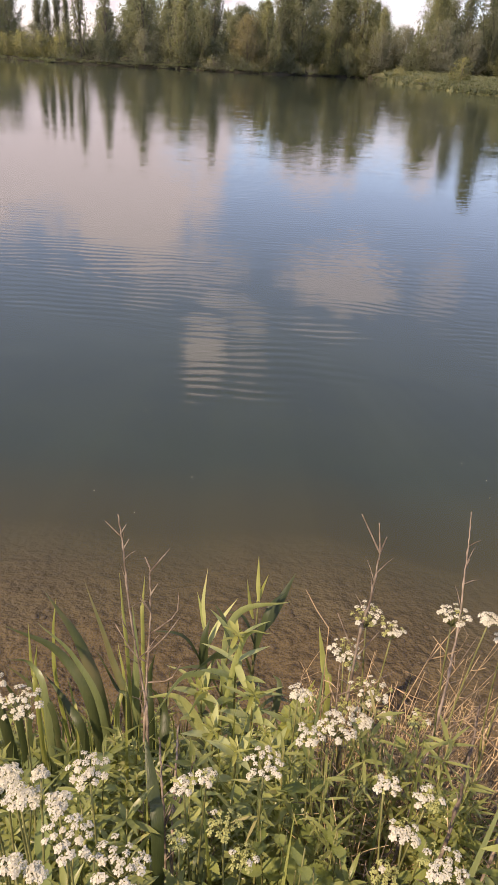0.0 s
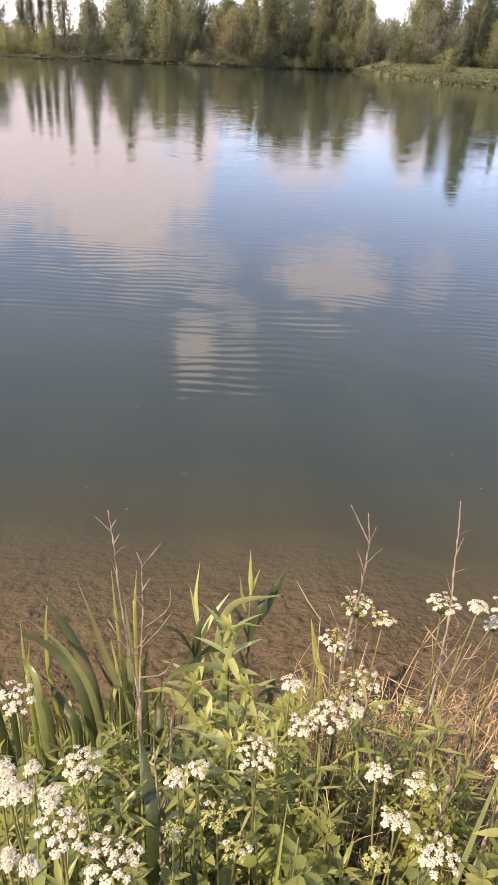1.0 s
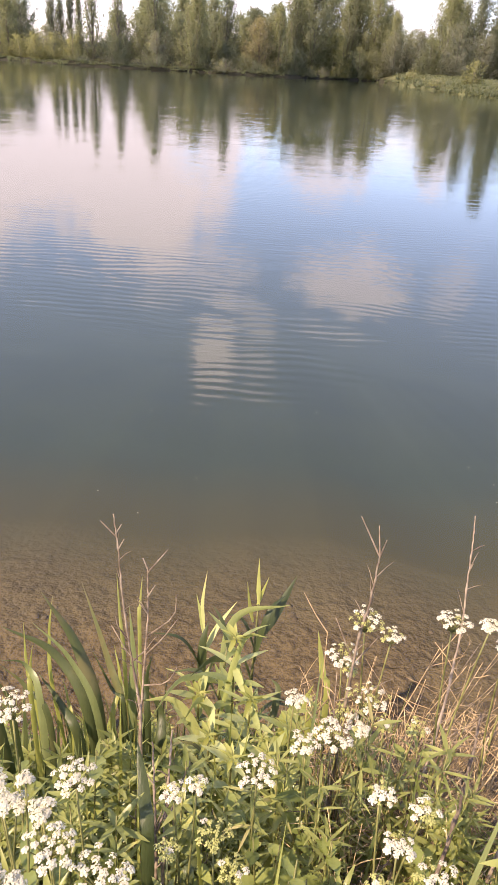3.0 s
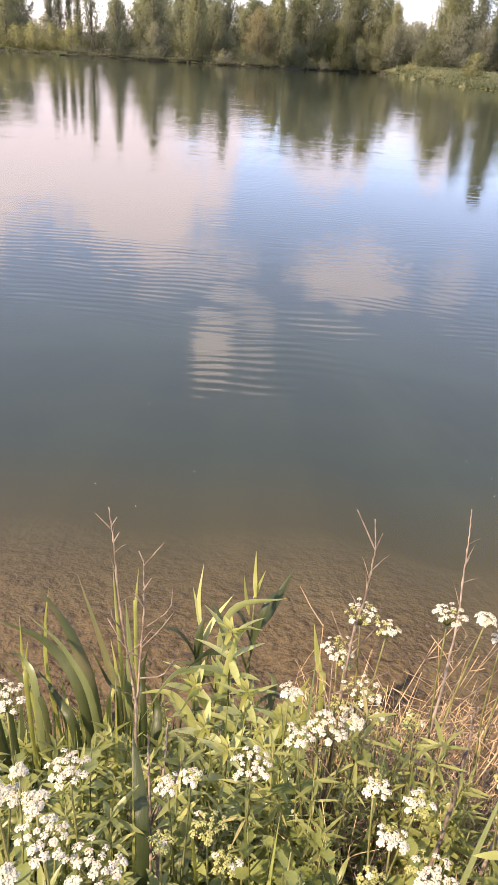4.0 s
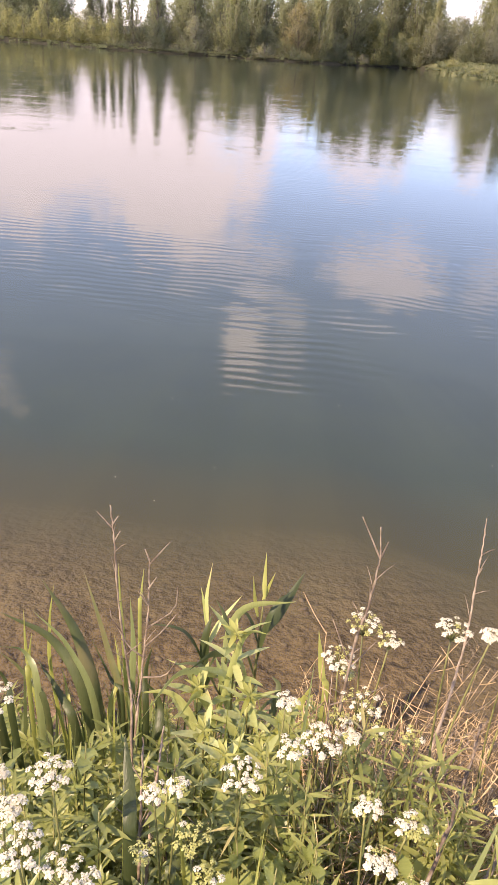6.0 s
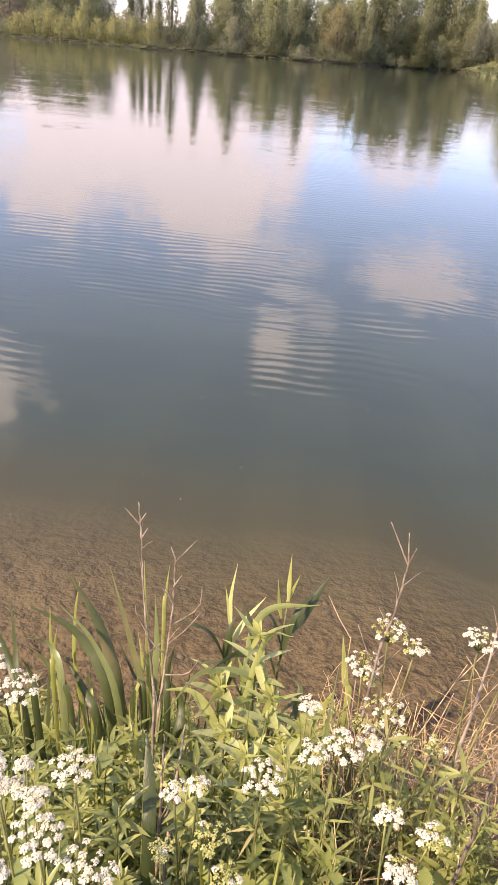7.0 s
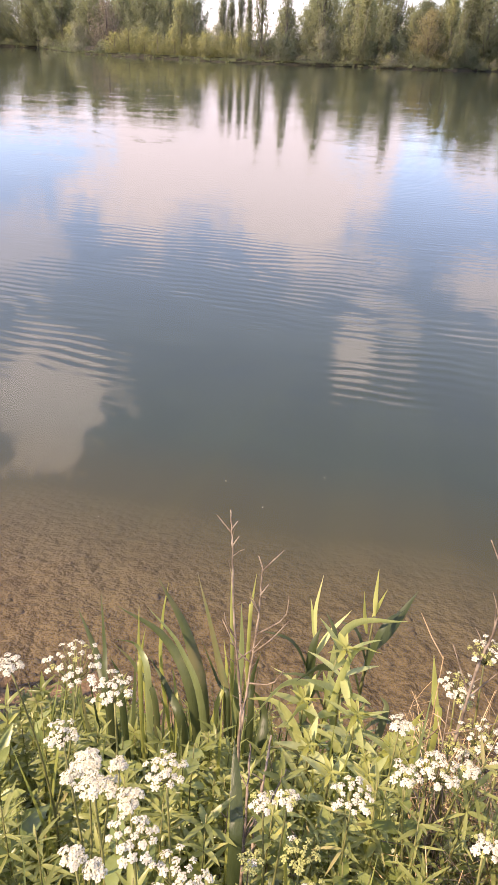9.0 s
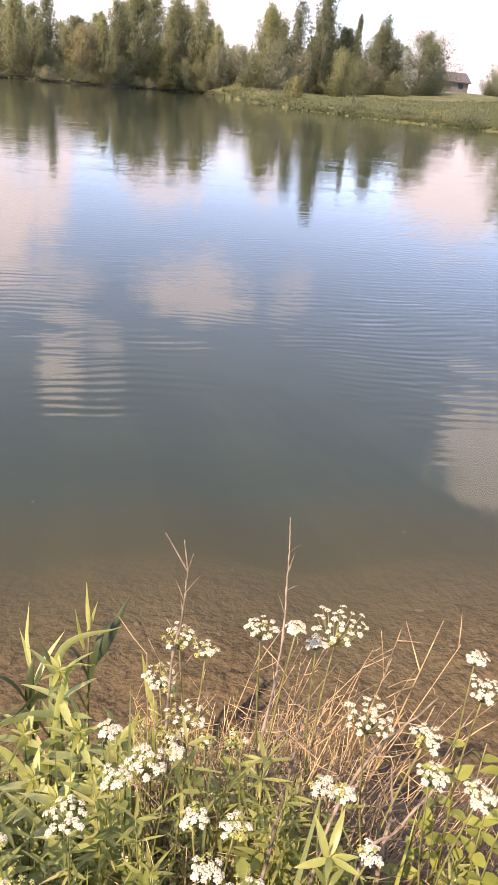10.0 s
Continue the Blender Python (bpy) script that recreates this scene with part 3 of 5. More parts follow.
D_POP = "tall columnar poplar with dark green leaves on the far shore"
S_POP = "thinly leaved upright poplar with visible branches"
L_POP = "tall poplar with pale fluttering leaves"
M_POP = "tall olive green poplar beside a gap"
D_BROAD = "spreading dark green tree behind the shore"
M_BROAD = "olive green rounded tree behind the shore"
TREES = [
    (-59.2, 96.8, 8.2, 9.1, "broad", "dark", "spreading dark green tree hanging over the water"), (-53.5, 98.0, 7.4, 7.7, "broad", "dark", D_BROAD),
    (-66.0, 94.0, 8.6, 9.1, "broad", "dark", "spreading dark green tree hanging over the water"),
    (-47.4, 97.5, 6.2, 5.2, "broad", "light", "fresh green young tree behind the hedge"), (-44.5, 99.0, 7.8, 2.6, "poplar", "dark", D_POP),
    (-33.6, 79.0, 4.7, 5.8, "sparse", "russet", "thinly leaved russet brown tree at the water"), (-40.5, 90.0, 5.4, 5.0, "broad", "mid", M_BROAD),
    (-36.8, 92.0, 5.8, 5.0, "broad", "dark", D_BROAD), (-33.3, 89.7, 5.8, 4.7, "broad", "dark", D_BROAD), (-30.3, 90.2, 6.8, 5.0, "broad", "dark", D_BROAD),
    (-26.4, 82.0, 4.8, 2.9, "broad", "light", "fresh green young tree behind the hedge"), (-27.3, 89.8, 6.3, 3.4, "broad", "dark", D_BROAD),
    (-25.2, 94.7, 6.9, 1.4, "poplar", "dark", D_POP), (-24.0, 94.5, 7.1, 1.2, "poplar", "dark", D_POP), (-22.9, 94.3, 7.5, 1.1, "poplar", "dark", D_POP), (-21.75, 94.1, 7.2, 1.0, "poplar", "dark", D_POP),
    (-15.8, 73.8, 7.1, 2.5, "sparse", "mid", S_POP), (-13.9, 76.3, 7.4, 2.0, "sparse", "mid", S_POP),
    (-11.0, 80.3, 8.1, 3.8, "sparse", "mid", S_POP), (-12.3, 83.4, 6.0, 3.2, "broad", "mid", M_BROAD), (-15.2, 84.0, 4.0, 3.2, "broad", "mid", M_BROAD),
    (-6.7, 78.4, 6.7, 3.0, "poplar", "light", L_POP), (-4.0, 82.4, 7.9, 2.3, "poplar", "dark", D_POP), (-5.2, 84.0, 4.9, 3.6, "broad", "dark", D_BROAD), (-8.8, 84.0, 4.6, 3.2, "broad", "dark", D_BROAD),
    (-0.5, 81.6, 4.8, 3.6, "broad", "tan", "young tree with yellowish brown leaves"), (-2.0, 86.0, 4.6, 3.2, "broad", "mid", M_BROAD),
    (1.6, 82.1, 6.3, 2.0, "poplar", "light", L_POP), (3.2, 87.1, 7.7, 3.0, "poplar", "mid", "tall olive green poplar behind the shore"), (5.5, 88.4, 8.6, 5.2, "broad", "mid", "tall dense olive green tree on the shore"),
    (10.0, 95.5, 9.1, 4.8, "poplar", "mid", "tall olive green poplar behind the shore"), (13.0, 95.4, 9.2, 4.6, "poplar", "light", L_POP), (14.9, 92.6, 6.4, 2.9, "poplar", "light", L_POP),
    (20.4, 90.0, 8.5, 4.6, "poplar", "light", L_POP), (24.4, 92.0, 10.2, 5.0, "sparse", "dark", S_POP), (26.9, 90.0, 12.4, 4.2, "poplar", "dark", D_POP), (23.0, 94.0, 7.6, 3.6, "poplar", "mid", M_POP),
    (32.7, 95.0, 8.8, 1.6, "poplar", "dark", D_POP), (35.1, 92.0, 8.2, 4.6, "poplar", "dark", D_POP), (40.4, 92.0, 6.9, 8.0, "broad", "dark", "rounded dark green tree on the meadow"),
    (37.6, 94.0, 6.0, 4.6, "broad", "mid", "rounded olive green tree on the meadow"), (46.0, 73.0, 8.6, 6.4, "broad", "dark", "tall dark green tree on the meadow bank"),
]
TREES += [
    (8.0, 98.0, 9.0, 5.0, "broad", "mid", "tall olive green tree in the wood behind the shore"), (11.6, 99.0, 8.8, 5.0, "broad", "mid", "tall olive green tree in the wood behind the shore"),
    (4.2, 96.0, 8.0, 4.4, "broad", "mid", "tall olive green tree in the wood behind the shore"), (15.0, 99.0, 7.2, 3.6, "broad", "mid", "olive green tree in the wood behind the shore"),
    (-9.2, 90.0, 6.6, 4.0, "broad", "mid", "olive green tree in the wood behind the shore"), (-6.0, 92.0, 6.4, 4.0, "broad", "mid", "olive green tree in the wood behind the shore"),
    (-1.4, 92.0, 6.0, 4.6, "broad", "dark", D_BROAD), (1.2, 94.0, 6.4, 4.6, "broad", "mid", M_BROAD), (-7.8, 95.0, 7.0, 4.6, "broad", "mid", M_BROAD), (-13.0, 92.0, 5.6, 4.4, "broad", "mid", M_BROAD), (-16.6, 90.0, 4.6, 4.0, "broad", "dark", D_BROAD),
    (-46.0, 94.0, 6.8, 6.0, "broad", "dark", D_BROAD), (-41.5, 95.0, 6.6, 5.6, "broad", "dark", D_BROAD), (-37.5, 96.0, 6.8, 5.4, "broad", "mid", M_BROAD), (-34.0, 96.0, 7.0, 5.4, "broad", "dark", D_BROAD),
    (-50.5, 96.0, 6.8, 6.0, "broad", "mid", M_BROAD), (30.6, 93.0, 7.2, 5.6, "broad", "mid", M_BROAD), (36.8, 97.0, 7.2, 6.4, "broad", "dark", D_BROAD), (43.2, 95.0, 5.8, 4.6, "broad", "mid", M_BROAD), (28.6, 95.0, 9.0, 3.4, "poplar", "dark", D_POP),
    (22.6, 98.0, 8.6, 4.4, "broad", "mid", "olive green tree in the wood behind the shore"), (29.6, 99.0, 8.0, 4.2, "broad", "mid", "olive green tree in the wood behind the shore"), (33.8, 101.0, 7.0, 4.2, "broad", "mid", "olive green tree in the wood behind the shore"),
]
for row in TREES:
    make_tree(*row)
BUSHES = [
    (-38.9, 83.2, 2.6, 2.3, "grey"), (-43.0, 91.0, 2.4, 4.0, "light"), (-13.9, 74.6, 2.3, 4.2, "dark"), (-10.4, 77.0, 2.9, 3.3, "grey"), (-8.0, 79.2, 2.4, 3.0, "dark"), (-3.6, 80.4, 2.4, 3.6, "dark"),
    (-1.8, 80.2, 1.5, 2.6, "mid"), (3.4, 84.6, 2.6, 4.4, "dark"), (7.9, 88.6, 4.4, 3.8, "hedge"), (11.0, 91.2, 3.0, 4.4, "mid"), (5.9, 91.0, 3.2, 3.6, "mid"),
    (14.9, 90.6, 4.4, 4.6, "grey"), (13.0, 92.4, 3.0, 3.4, "mid"), (17.4, 91.0, 4.4, 4.6, "grey"), (20.4, 84.0, 5.0, 5.2, "grey"), (18.2, 87.0, 3.6, 3.6, "mid"), (24.0, 87.0, 4.4, 4.4, "grey"),
    (27.9, 84.0, 4.8, 4.6, "light"), (31.0, 88.0, 3.6, 4.4, "mid"), (17.7, 66.0, 2.0, 2.3, "hedge"), (21.4, 120.0, 5.6, 6.5, "mid"), (36.0, 88.0, 2.6, 4.4, "mid"), (33.6, 90.0, 3.4, 4.4, "grey"),
    (-4.1, 78.3, 0.8, 2.0, "hedge"), (0.4, 80.9, 0.6, 2.6, "hedge"), (5.0, 85.4, 0.9, 2.2, "hedge"), (15.3, 80.0, 0.9, 2.6, "hedge"),
    (-57.0, 95.5, 2.6, 5.0, "dark"), (-52.0, 97.0, 1.6, 4.0, "dark"),
]
for bx, by, bh, bw, tone in BUSHES:
    words = {"dark": "dense dark green", "grey": "silvery green willow", "light": "bright fresh green", "mid": "olive green", "hedge": "low yellowish green"}[tone]
    make_tree(bx, by, bh, bw, "bush", tone, words + " bush growing along the far shore", "bush")
# a second row behind, which closes the wood
for i in range(36):
    bx = -74 + i * 3.05 + rng.uniform(-0.8, 0.8)
    if -31 < bx < -17 or 17.0 < bx < 22.5:
        continue
    make_tree(bx, 103 + rng.uniform(-2, 6), rng.uniform(4.6, 6.4), rng.uniform(4.0, 5.5), "broad", ("mid", "dark", "mid")[i % 3], "olive green tree in the wood behind the shore")
for i in range(28):
    bx = -68 + i * 3.1 + rng.uniform(-0.8, 0.8)
    if bx > 15 or -38 < bx < -31:
        continue
    make_tree(bx, far_shore(bx) + 9.0 + rng.uniform(-1, 1.5), rng.uniform(2.0, 3.4), rng.uniform(3.4, 5.0), "bush", ("mid", "dark", "dark", "grey")[i % 4], "dense undergrowth bush below the trees", "bush")
for i in range(38):
    bx = -66 + i * 2.15 + rng.uniform(-0.6, 0.6)
    if -32 < bx < -17 or bx > 14.5:
        continue
    make_tree(bx, far_shore(bx) + 0.35 + rng.uniform(0, 0.8), rng.uniform(0.6, 1.3), rng.uniform(1.8, 3.0), "bush", ("dark", "dark", "mid", "dark", "grey")[i % 5], "low shrub hanging over the far waterline", "bush")
for i in range(9):
    bx = -31.4 + i * 1.72
    make_tree(bx, far_shore(bx) + 1.2 + 0.3 * (i % 3), 1.9 + 0.5 * ((i * 7) % 5) / 5, 2.6, "bush", "hedge", "low yellowish green shrub overhanging the water", "bush")

# ---- meadow on the far bank ----
def tussocks(name, n, place, height, material, label):
    """Rough grass: blades in clumps, joined, for nobody could count them."""
    V, F = [], []
    for i in range(n):
        cx, cy = place()
        cz = ground_z(cx, cy) - 0.03
        hh = height * rng.uniform(0.5, 1.3)
        for j in range(9):
            a, ln = rng.uniform(0, 6.28), rng.uniform(0.15, 0.45)
            bx, by = cx + rng.uniform(-0.2, 0.2), cy + rng.uniform(-0.2, 0.2)
            dx, dy = math.cos(a), math.sin(a)
            w = 0.05
            b = len(V)
            V += [(bx - dy * w, by + dx * w, cz), (bx + dy * w, by - dx * w, cz), (bx + dx * ln * 0.4 + dy * w * 0.7, by + dy * ln * 0.4 - dx * w * 0.7, cz + hh * 0.7), (bx + dx * ln * 0.4 - dy * w * 0.7, by + dy * ln * 0.4 + dx * w * 0.7, cz + hh * 0.7), (bx + dx * ln, by + dy * ln, cz + hh)]
            F += [(b, b + 1, b + 2, b + 3), (b + 3, b + 2, b + 4)]
    me = bpy.data.meshes.new(name)
    me.from_pydata(V, [], F)
    me.materials.append(material)
    return tagged(new(name, me), label, "grass", "", "stuff")


def on_spit():
    x = rng.uniform(14.6, 60)
    return x, far_shore(x) + 0.1 + 26 * rng.uniform() ** 1.6


def on_edge():
    x = rng.uniform(-66, 60)
    return x, far_shore(x) + rng.uniform(0.0, 0.8)


tussocks("meadow_grass", 5200, on_spit, 0.26, TREE_TONES["mid"], "rough olive green meadow grass on the far bank")
tussocks("shore_sedge", 900, on_edge, 0.16, TREE_TONES["dark"], "olive green sedge along the far waterline")
for i in range(12):
    bx = 16.5 + i * 3.1 + rng.uniform(-1, 1)
    make_tree(bx, far_shore(bx) + 0.4 + rng.uniform(0, 2.5), rng.uniform(0.5, 1.3), rng.uniform(2.0, 3.4), "bush", ("hedge", "mid", "dark")[i % 3], "low rough bush on the grassy bank", "bush")


def make_house(x, y):
    h = thing("house", (x, y, ground_z(x, y)), "distant small grey house with a dark pitched roof", "house")
    s = Shape()
    s.box((-2.2, -2, -0.3), (2.2, 2, 1.6))
    part("wall", s, M_WALL, h, smooth=False)
    s = Shape()
    s.v = [Vector(p) for p in ((-2.5, -2.3, 1.55), (2.5, -2.3, 1.55), (2.5, 2.3, 1.55), (-2.5, 2.3, 1.55), (-2.5, 0, 2.9), (2.5, 0, 2.9), (-2.5, -2.3, 1.4), (2.5, -2.3, 1.4), (2.5, 2.3, 1.4), (-2.5, 2.3, 1.4))]
    s.f = [(0, 1, 5, 4), (2, 3, 4, 5), (0, 4, 3), (1, 2, 5), (6, 7, 1, 0), (7, 8, 2, 1), (8, 9, 3, 2), (9, 6, 0, 3), (6, 9, 8, 7)]
    roof = part("roof", s, M_ROOF, h, smooth=False)
    s = Shape()
    s.box((-2.1, -0.25, 2.2), (-1.6, 0.25, 3.5))
    part("chimney", s, M_WALL, roof, smooth=False)
    for wx in (-1.2, 0.9):
        s = Shape()
        s.box((wx - 0.4, -2.06, 0.6), (wx + 0.4, -2.0, 1.2))
        part("window", s, M_PANE, h, smooth=False)


make_house(57.6, 118)
make_tree(62.5, 111, 3.6, 6.0, "bush", "mid", "distant hedge bush beyond the meadow", "bush")
make_tree(51.5, 112, 1.6, 4.0, "bush", "light", "distant hedge bush beyond the meadow", "bush")
for i in range(9):
    make_tree(66 + i * 4.5, 114 + rng.uniform(0, 8), rng.uniform(2.6, 5.0), rng.uniform(4.5, 6.5), "bush", ("mid", "dark", "grey")[i % 3], "distant hedge bush beyond the meadow", "bush")

# ---- plants on the near bank ----
rnd = random.Random(11)
UP = Vector((0, 0, 1))


def ground_at(x, y):
    return Vector((x, y, ground_z(x, y)))


def blade(points, width, n=9, side=None, taper=0.6, fold=0.3):
    """A long leaf along a smooth line, widest at the given share of its length and pointed at its tip."""
    pts = curve(points, n)
    if side is None:
        side = (pts[-1] - pts[0]).cross(UP)
        if side.length < 0.02:
            side = Vector((1, 0.3, 0))
    widths = []
    for i in range(n + 1):
        t = i / n
        w = (0.45 + 0.55 * min(1, t / 0.3)) if t < taper else max(0.03, 1 - ((t - taper) / (1 - taper)) ** 1.35)
        widths.append(width * w)
    s = Shape()
    s.ribbon(pts, widths, side, fold)
    return s


def leaf_mesh(name, length, width, material, droop=0.25, teeth=0, n=7):
    """A leaf that grows along +x from its stalk, drooping, with toothed edges where teeth is set."""
    s = Shape()
    left, mid, right = [], [], []
    steps = n if not teeth else teeth * 2
    for i in range(steps + 1):
        t = i / steps
        w = width / 2 * (math.sin(math.pi * t ** 0.72) ** 0.85 if 0 < t < 1 else 0.02)
        if teeth and 0 < i < steps:
            w *= 1.1 if i % 2 else 0.86
        z = -droop * length * t * t
        mid.append(Vector((length * t, 0, z)))
        left.append(Vector((length * t - (0.02 * length if teeth and i % 2 else 0), w, z + w * 0.28)))
        right.append(Vector((length * t - (0.02 * length if teeth and i % 2 else 0), -w, z + w * 0.28)))
    s.v = left + mid + right
    k = steps + 1
    for i in range(steps):
        s.f += [(i, k + i, k + i + 1, i + 1), (k + i, 2 * k + i, 2 * k + i + 1, k + i + 1)]
    return s.mesh(name, material)


def put_part(name, mesh, parent, m, label=""):
    ob = part(name, mesh, None, parent, label)
    ob.matrix_local = m
    return ob


def leaf_pose(at, azimuth, pitch, roll=0.0, size=1.0):
    return Matrix.Translation(at) @ Matrix.Rotation(azimuth, 4, "Z") @ Matrix.Rotation(-pitch, 4, "Y") @ Matrix.Rotation(roll, 4, "X") @ Matrix.Scale(size, 4)


# the camera's rough view direction, which leaf flats are turned to
SIGHT = Vector((0.0, 0.78, -0.62))
BLADE_TONES = (M_IRIS, M_PALE, M_REED_YOUNG)
FLAG_TONES = (M_IRIS, M_REED, M_REED_YOUNG)


def broadside(a, c, twist):
    """The way across a leaf whose flat is turned to face the camera, twisted about its own line."""
    along = (Vector(c) - Vector(a)).normalized()
    side = along.cross(SIGHT).normalized()
    return side * math.cos(twist) + along.cross(side) * math.sin(twist)


# reeds: for each stem its line, then its leaves as start, middle, end, width and tone
REEDS = [
    [[(0.035, 1.02, 0.25), (0.045, 1.14, 0.5), (0.05, 1.22, 0.655)],
     ((0.051, 1.220, 0.652), (0.048, 1.250, 0.691), (0.047, 1.280, 0.736), 0.010, 2), ((0.048, 1.220, 0.652), (0.057, 1.240, 0.668), (0.070, 1.250, 0.708), 0.009, 2),
     ((0.041, 1.200, 0.621), (0.032, 1.220, 0.651), (0.023, 1.240, 0.700), 0.010, 2), ((0.050, 1.200, 0.563), (0.100, 1.270, 0.602), (0.141, 1.330, 0.650), 0.027, 0)],
    [[(-0.055, 0.98, 0.25), (-0.06, 1.08, 0.5), (-0.063, 1.15, 0.63)],
     ((-0.063, 1.150, 0.628), (-0.071, 1.180, 0.679), (-0.064, 1.210, 0.750), 0.010, 1), ((-0.060, 1.140, 0.618), (-0.072, 1.170, 0.657), (-0.084, 1.190, 0.701), 0.010, 1),
     ((-0.061, 1.120, 0.600), (-0.037, 1.160, 0.640), (0.003, 1.200, 0.678), 0.014, 1), ((-0.061, 1.080, 0.540), (-0.064, 1.120, 0.626), (-0.054, 1.150, 0.664), 0.020, 0)],
    [[(-0.02, 0.94, 0.25), (-0.025, 1.0, 0.5), (-0.012, 1.06, 0.69)],
     ((-0.022, 1.030, 0.580), (0.002, 1.150, 0.675), (0.118, 1.200, 0.676), 0.022, 1), ((-0.010, 1.050, 0.690), (-0.024, 1.080, 0.731), (-0.045, 1.100, 0.754), 0.010, 0),
     ((-0.020, 1.030, 0.620), (-0.092, 0.960, 0.698), (-0.146, 0.860, 0.687), 0.014, 1), ((-0.012, 1.050, 0.660), (-0.038, 1.000, 0.712), (-0.076, 0.950, 0.720), 0.014, 0)],
    [[(-0.012, 0.84, 0.25), (-0.022, 0.88, 0.45), (-0.02, 0.95, 0.62)],
     ((-0.022, 0.900, 0.540), (-0.093, 0.930, 0.668), (-0.167, 0.930, 0.673), 0.017, 1), ((-0.020, 0.940, 0.600), (-0.054, 0.940, 0.671), (-0.084, 0.890, 0.669), 0.016, 1),
     ((-0.022, 0.880, 0.480), (-0.036, 0.880, 0.653), (0.002, 0.840, 0.700), 0.018, 0), ((-0.020, 0.950, 0.610), (0.015, 1.000, 0.760), (0.063, 1.000, 0.778), 0.012, 1)],
    [[(0.06, 0.8, 0.28), (0.062, 0.84, 0.5), (0.066, 0.9, 0.62)],
     ((0.063, 0.850, 0.560), (0.101, 0.880, 0.724), (0.145, 0.900, 0.752), 0.015, 2), ((0.066, 0.900, 0.600), (0.089, 0.980, 0.656), (0.075, 1.000, 0.671), 0.014, 0),
     ((0.062, 0.840, 0.520), (0.025, 0.840, 0.660), (-0.03, 0.800, 0.660), 0.016, 1), ((0.063, 0.860, 0.560), (0.095, 0.840, 0.680), (0.120, 0.780, 0.650), 0.016, 0)],
]
for line, *leaves in REEDS:
    base = ground_at(line[0][0], line[0][1])
    reed = thing("reed", (base.x, base.y, base.z), "tall green reed with long arching ribbon leaves", "reed", "reeds at the water's edge")
    s = Shape()
    pts = curve([Vector((0, 0, -0.01))] + [Vector(p) - base for p in line[1:]], 12)
    s.tube(pts, [0.0048 * (1 - 0.05 * j) for j in range(13)], 6)
    part("stem", s, M_GREEN_STEM, reed)
    for a, b, c, w, tone in leaves:
        part("leaf", blade([Vector(a) - base, Vector(b) - base, Vector(c) - base], w, 14, broadside(a, c, rnd.uniform(-0.5, 0.5)), 0.3, 0.35), BLADE_TONES[tone], reed)
    for j in range(5):
        p = pts[4 + j]
        a = j * 2.3 + rnd.uniform(-0.5, 0.5)
        out = Vector((math.cos(a), math.sin(a) * 0.7, 0))
        ln = rnd.uniform(0.1, 0.17)
        part("leaf", blade([p, p + out * ln * 0.35 + UP * ln * 0.7, p + out * ln * 0.9 + UP * ln * rnd.uniform(0.4, 0.9)], rnd.uniform(0.010, 0.017), 10, None, 0.3), BLADE_TONES[j % 3 if j % 2 else 0], reed)

# sword-leaved flags
FLAG_LEAVES = [
    ((-0.195, 0.930, 0.575), (-0.239, 1.000, 0.705), (-0.293, 1.070, 0.821), 0.024, 0), ((-0.232, 0.920, 0.585), (-0.283, 0.990, 0.726), (-0.353, 1.020, 0.835), 0.032, 0),
    ((-0.231, 0.900, 0.611), (-0.289, 0.950, 0.739), (-0.361, 0.980, 0.799), 0.016, 1), ((-0.245, 0.910, 0.604), (-0.319, 0.970, 0.729), (-0.414, 0.970, 0.796), 0.024, 0),
    ((-0.325, 0.950, 0.618), (-0.342, 1.000, 0.739), (-0.337, 1.030, 0.817), 0.010, 2), ((-0.260, 0.880, 0.588), (-0.301, 0.920, 0.656), (-0.353, 0.960, 0.694), 0.019, 0),
    ((-0.191, 0.930, 0.615), (-0.224, 0.970, 0.656), (-0.265, 1.000, 0.724), 0.009, 0), ((-0.217, 0.920, 0.586), (-0.208, 0.970, 0.665), (-0.221, 1.000, 0.735), 0.012, 2),
]
FLAG_LEAVES_B = [
    ((-0.332, 0.890, 0.657), (-0.362, 0.930, 0.740), (-0.398, 0.910, 0.778), 0.018, 1), ((-0.312, 0.880, 0.629), (-0.364, 0.920, 0.702), (-0.407, 0.930, 0.742), 0.013, 0),
    ((-0.337, 0.900, 0.586), (-0.369, 0.950, 0.704), (-0.377, 0.980, 0.798), 0.011, 2), ((-0.349, 0.900, 0.676), (-0.361, 0.940, 0.715), (-0.358, 0.960, 0.765), 0.010, 2),
    ((-0.378, 0.880, 0.624), (-0.397, 0.920, 0.663), (-0.419, 0.930, 0.707), 0.015, 0), ((-0.285, 0.900, 0.590), (-0.299, 0.940, 0.655), (-0.310, 0.960, 0.683), 0.010, 2),
    ((-0.40, 0.88, 0.60), (-0.45, 0.94, 0.69), (-0.50, 0.98, 0.76), 0.020, 0), ((-0.41, 0.88, 0.60), (-0.44, 0.95, 0.71), (-0.46, 1.0, 0.80), 0.018, 0),
]
FLAG_LEAVES_C = [
    ((-0.188, 0.970, 0.573), (-0.188, 1.000, 0.709), (-0.195, 1.020, 0.813), 0.019, 1), ((-0.200, 0.990, 0.674), (-0.212, 1.020, 0.787), (-0.222, 1.050, 0.864), 0.009, 2),
    ((-0.174, 1.000, 0.753), (-0.177, 1.030, 0.808), (-0.175, 1.050, 0.861), 0.008, 2), ((-0.129, 0.900, 0.523), (-0.132, 0.960, 0.607), (-0.161, 0.970, 0.660), 0.024, 0),
    ((-0.150, 0.930, 0.560), (-0.160, 0.980, 0.660), (-0.150, 1.000, 0.720), 0.014, 0),
]
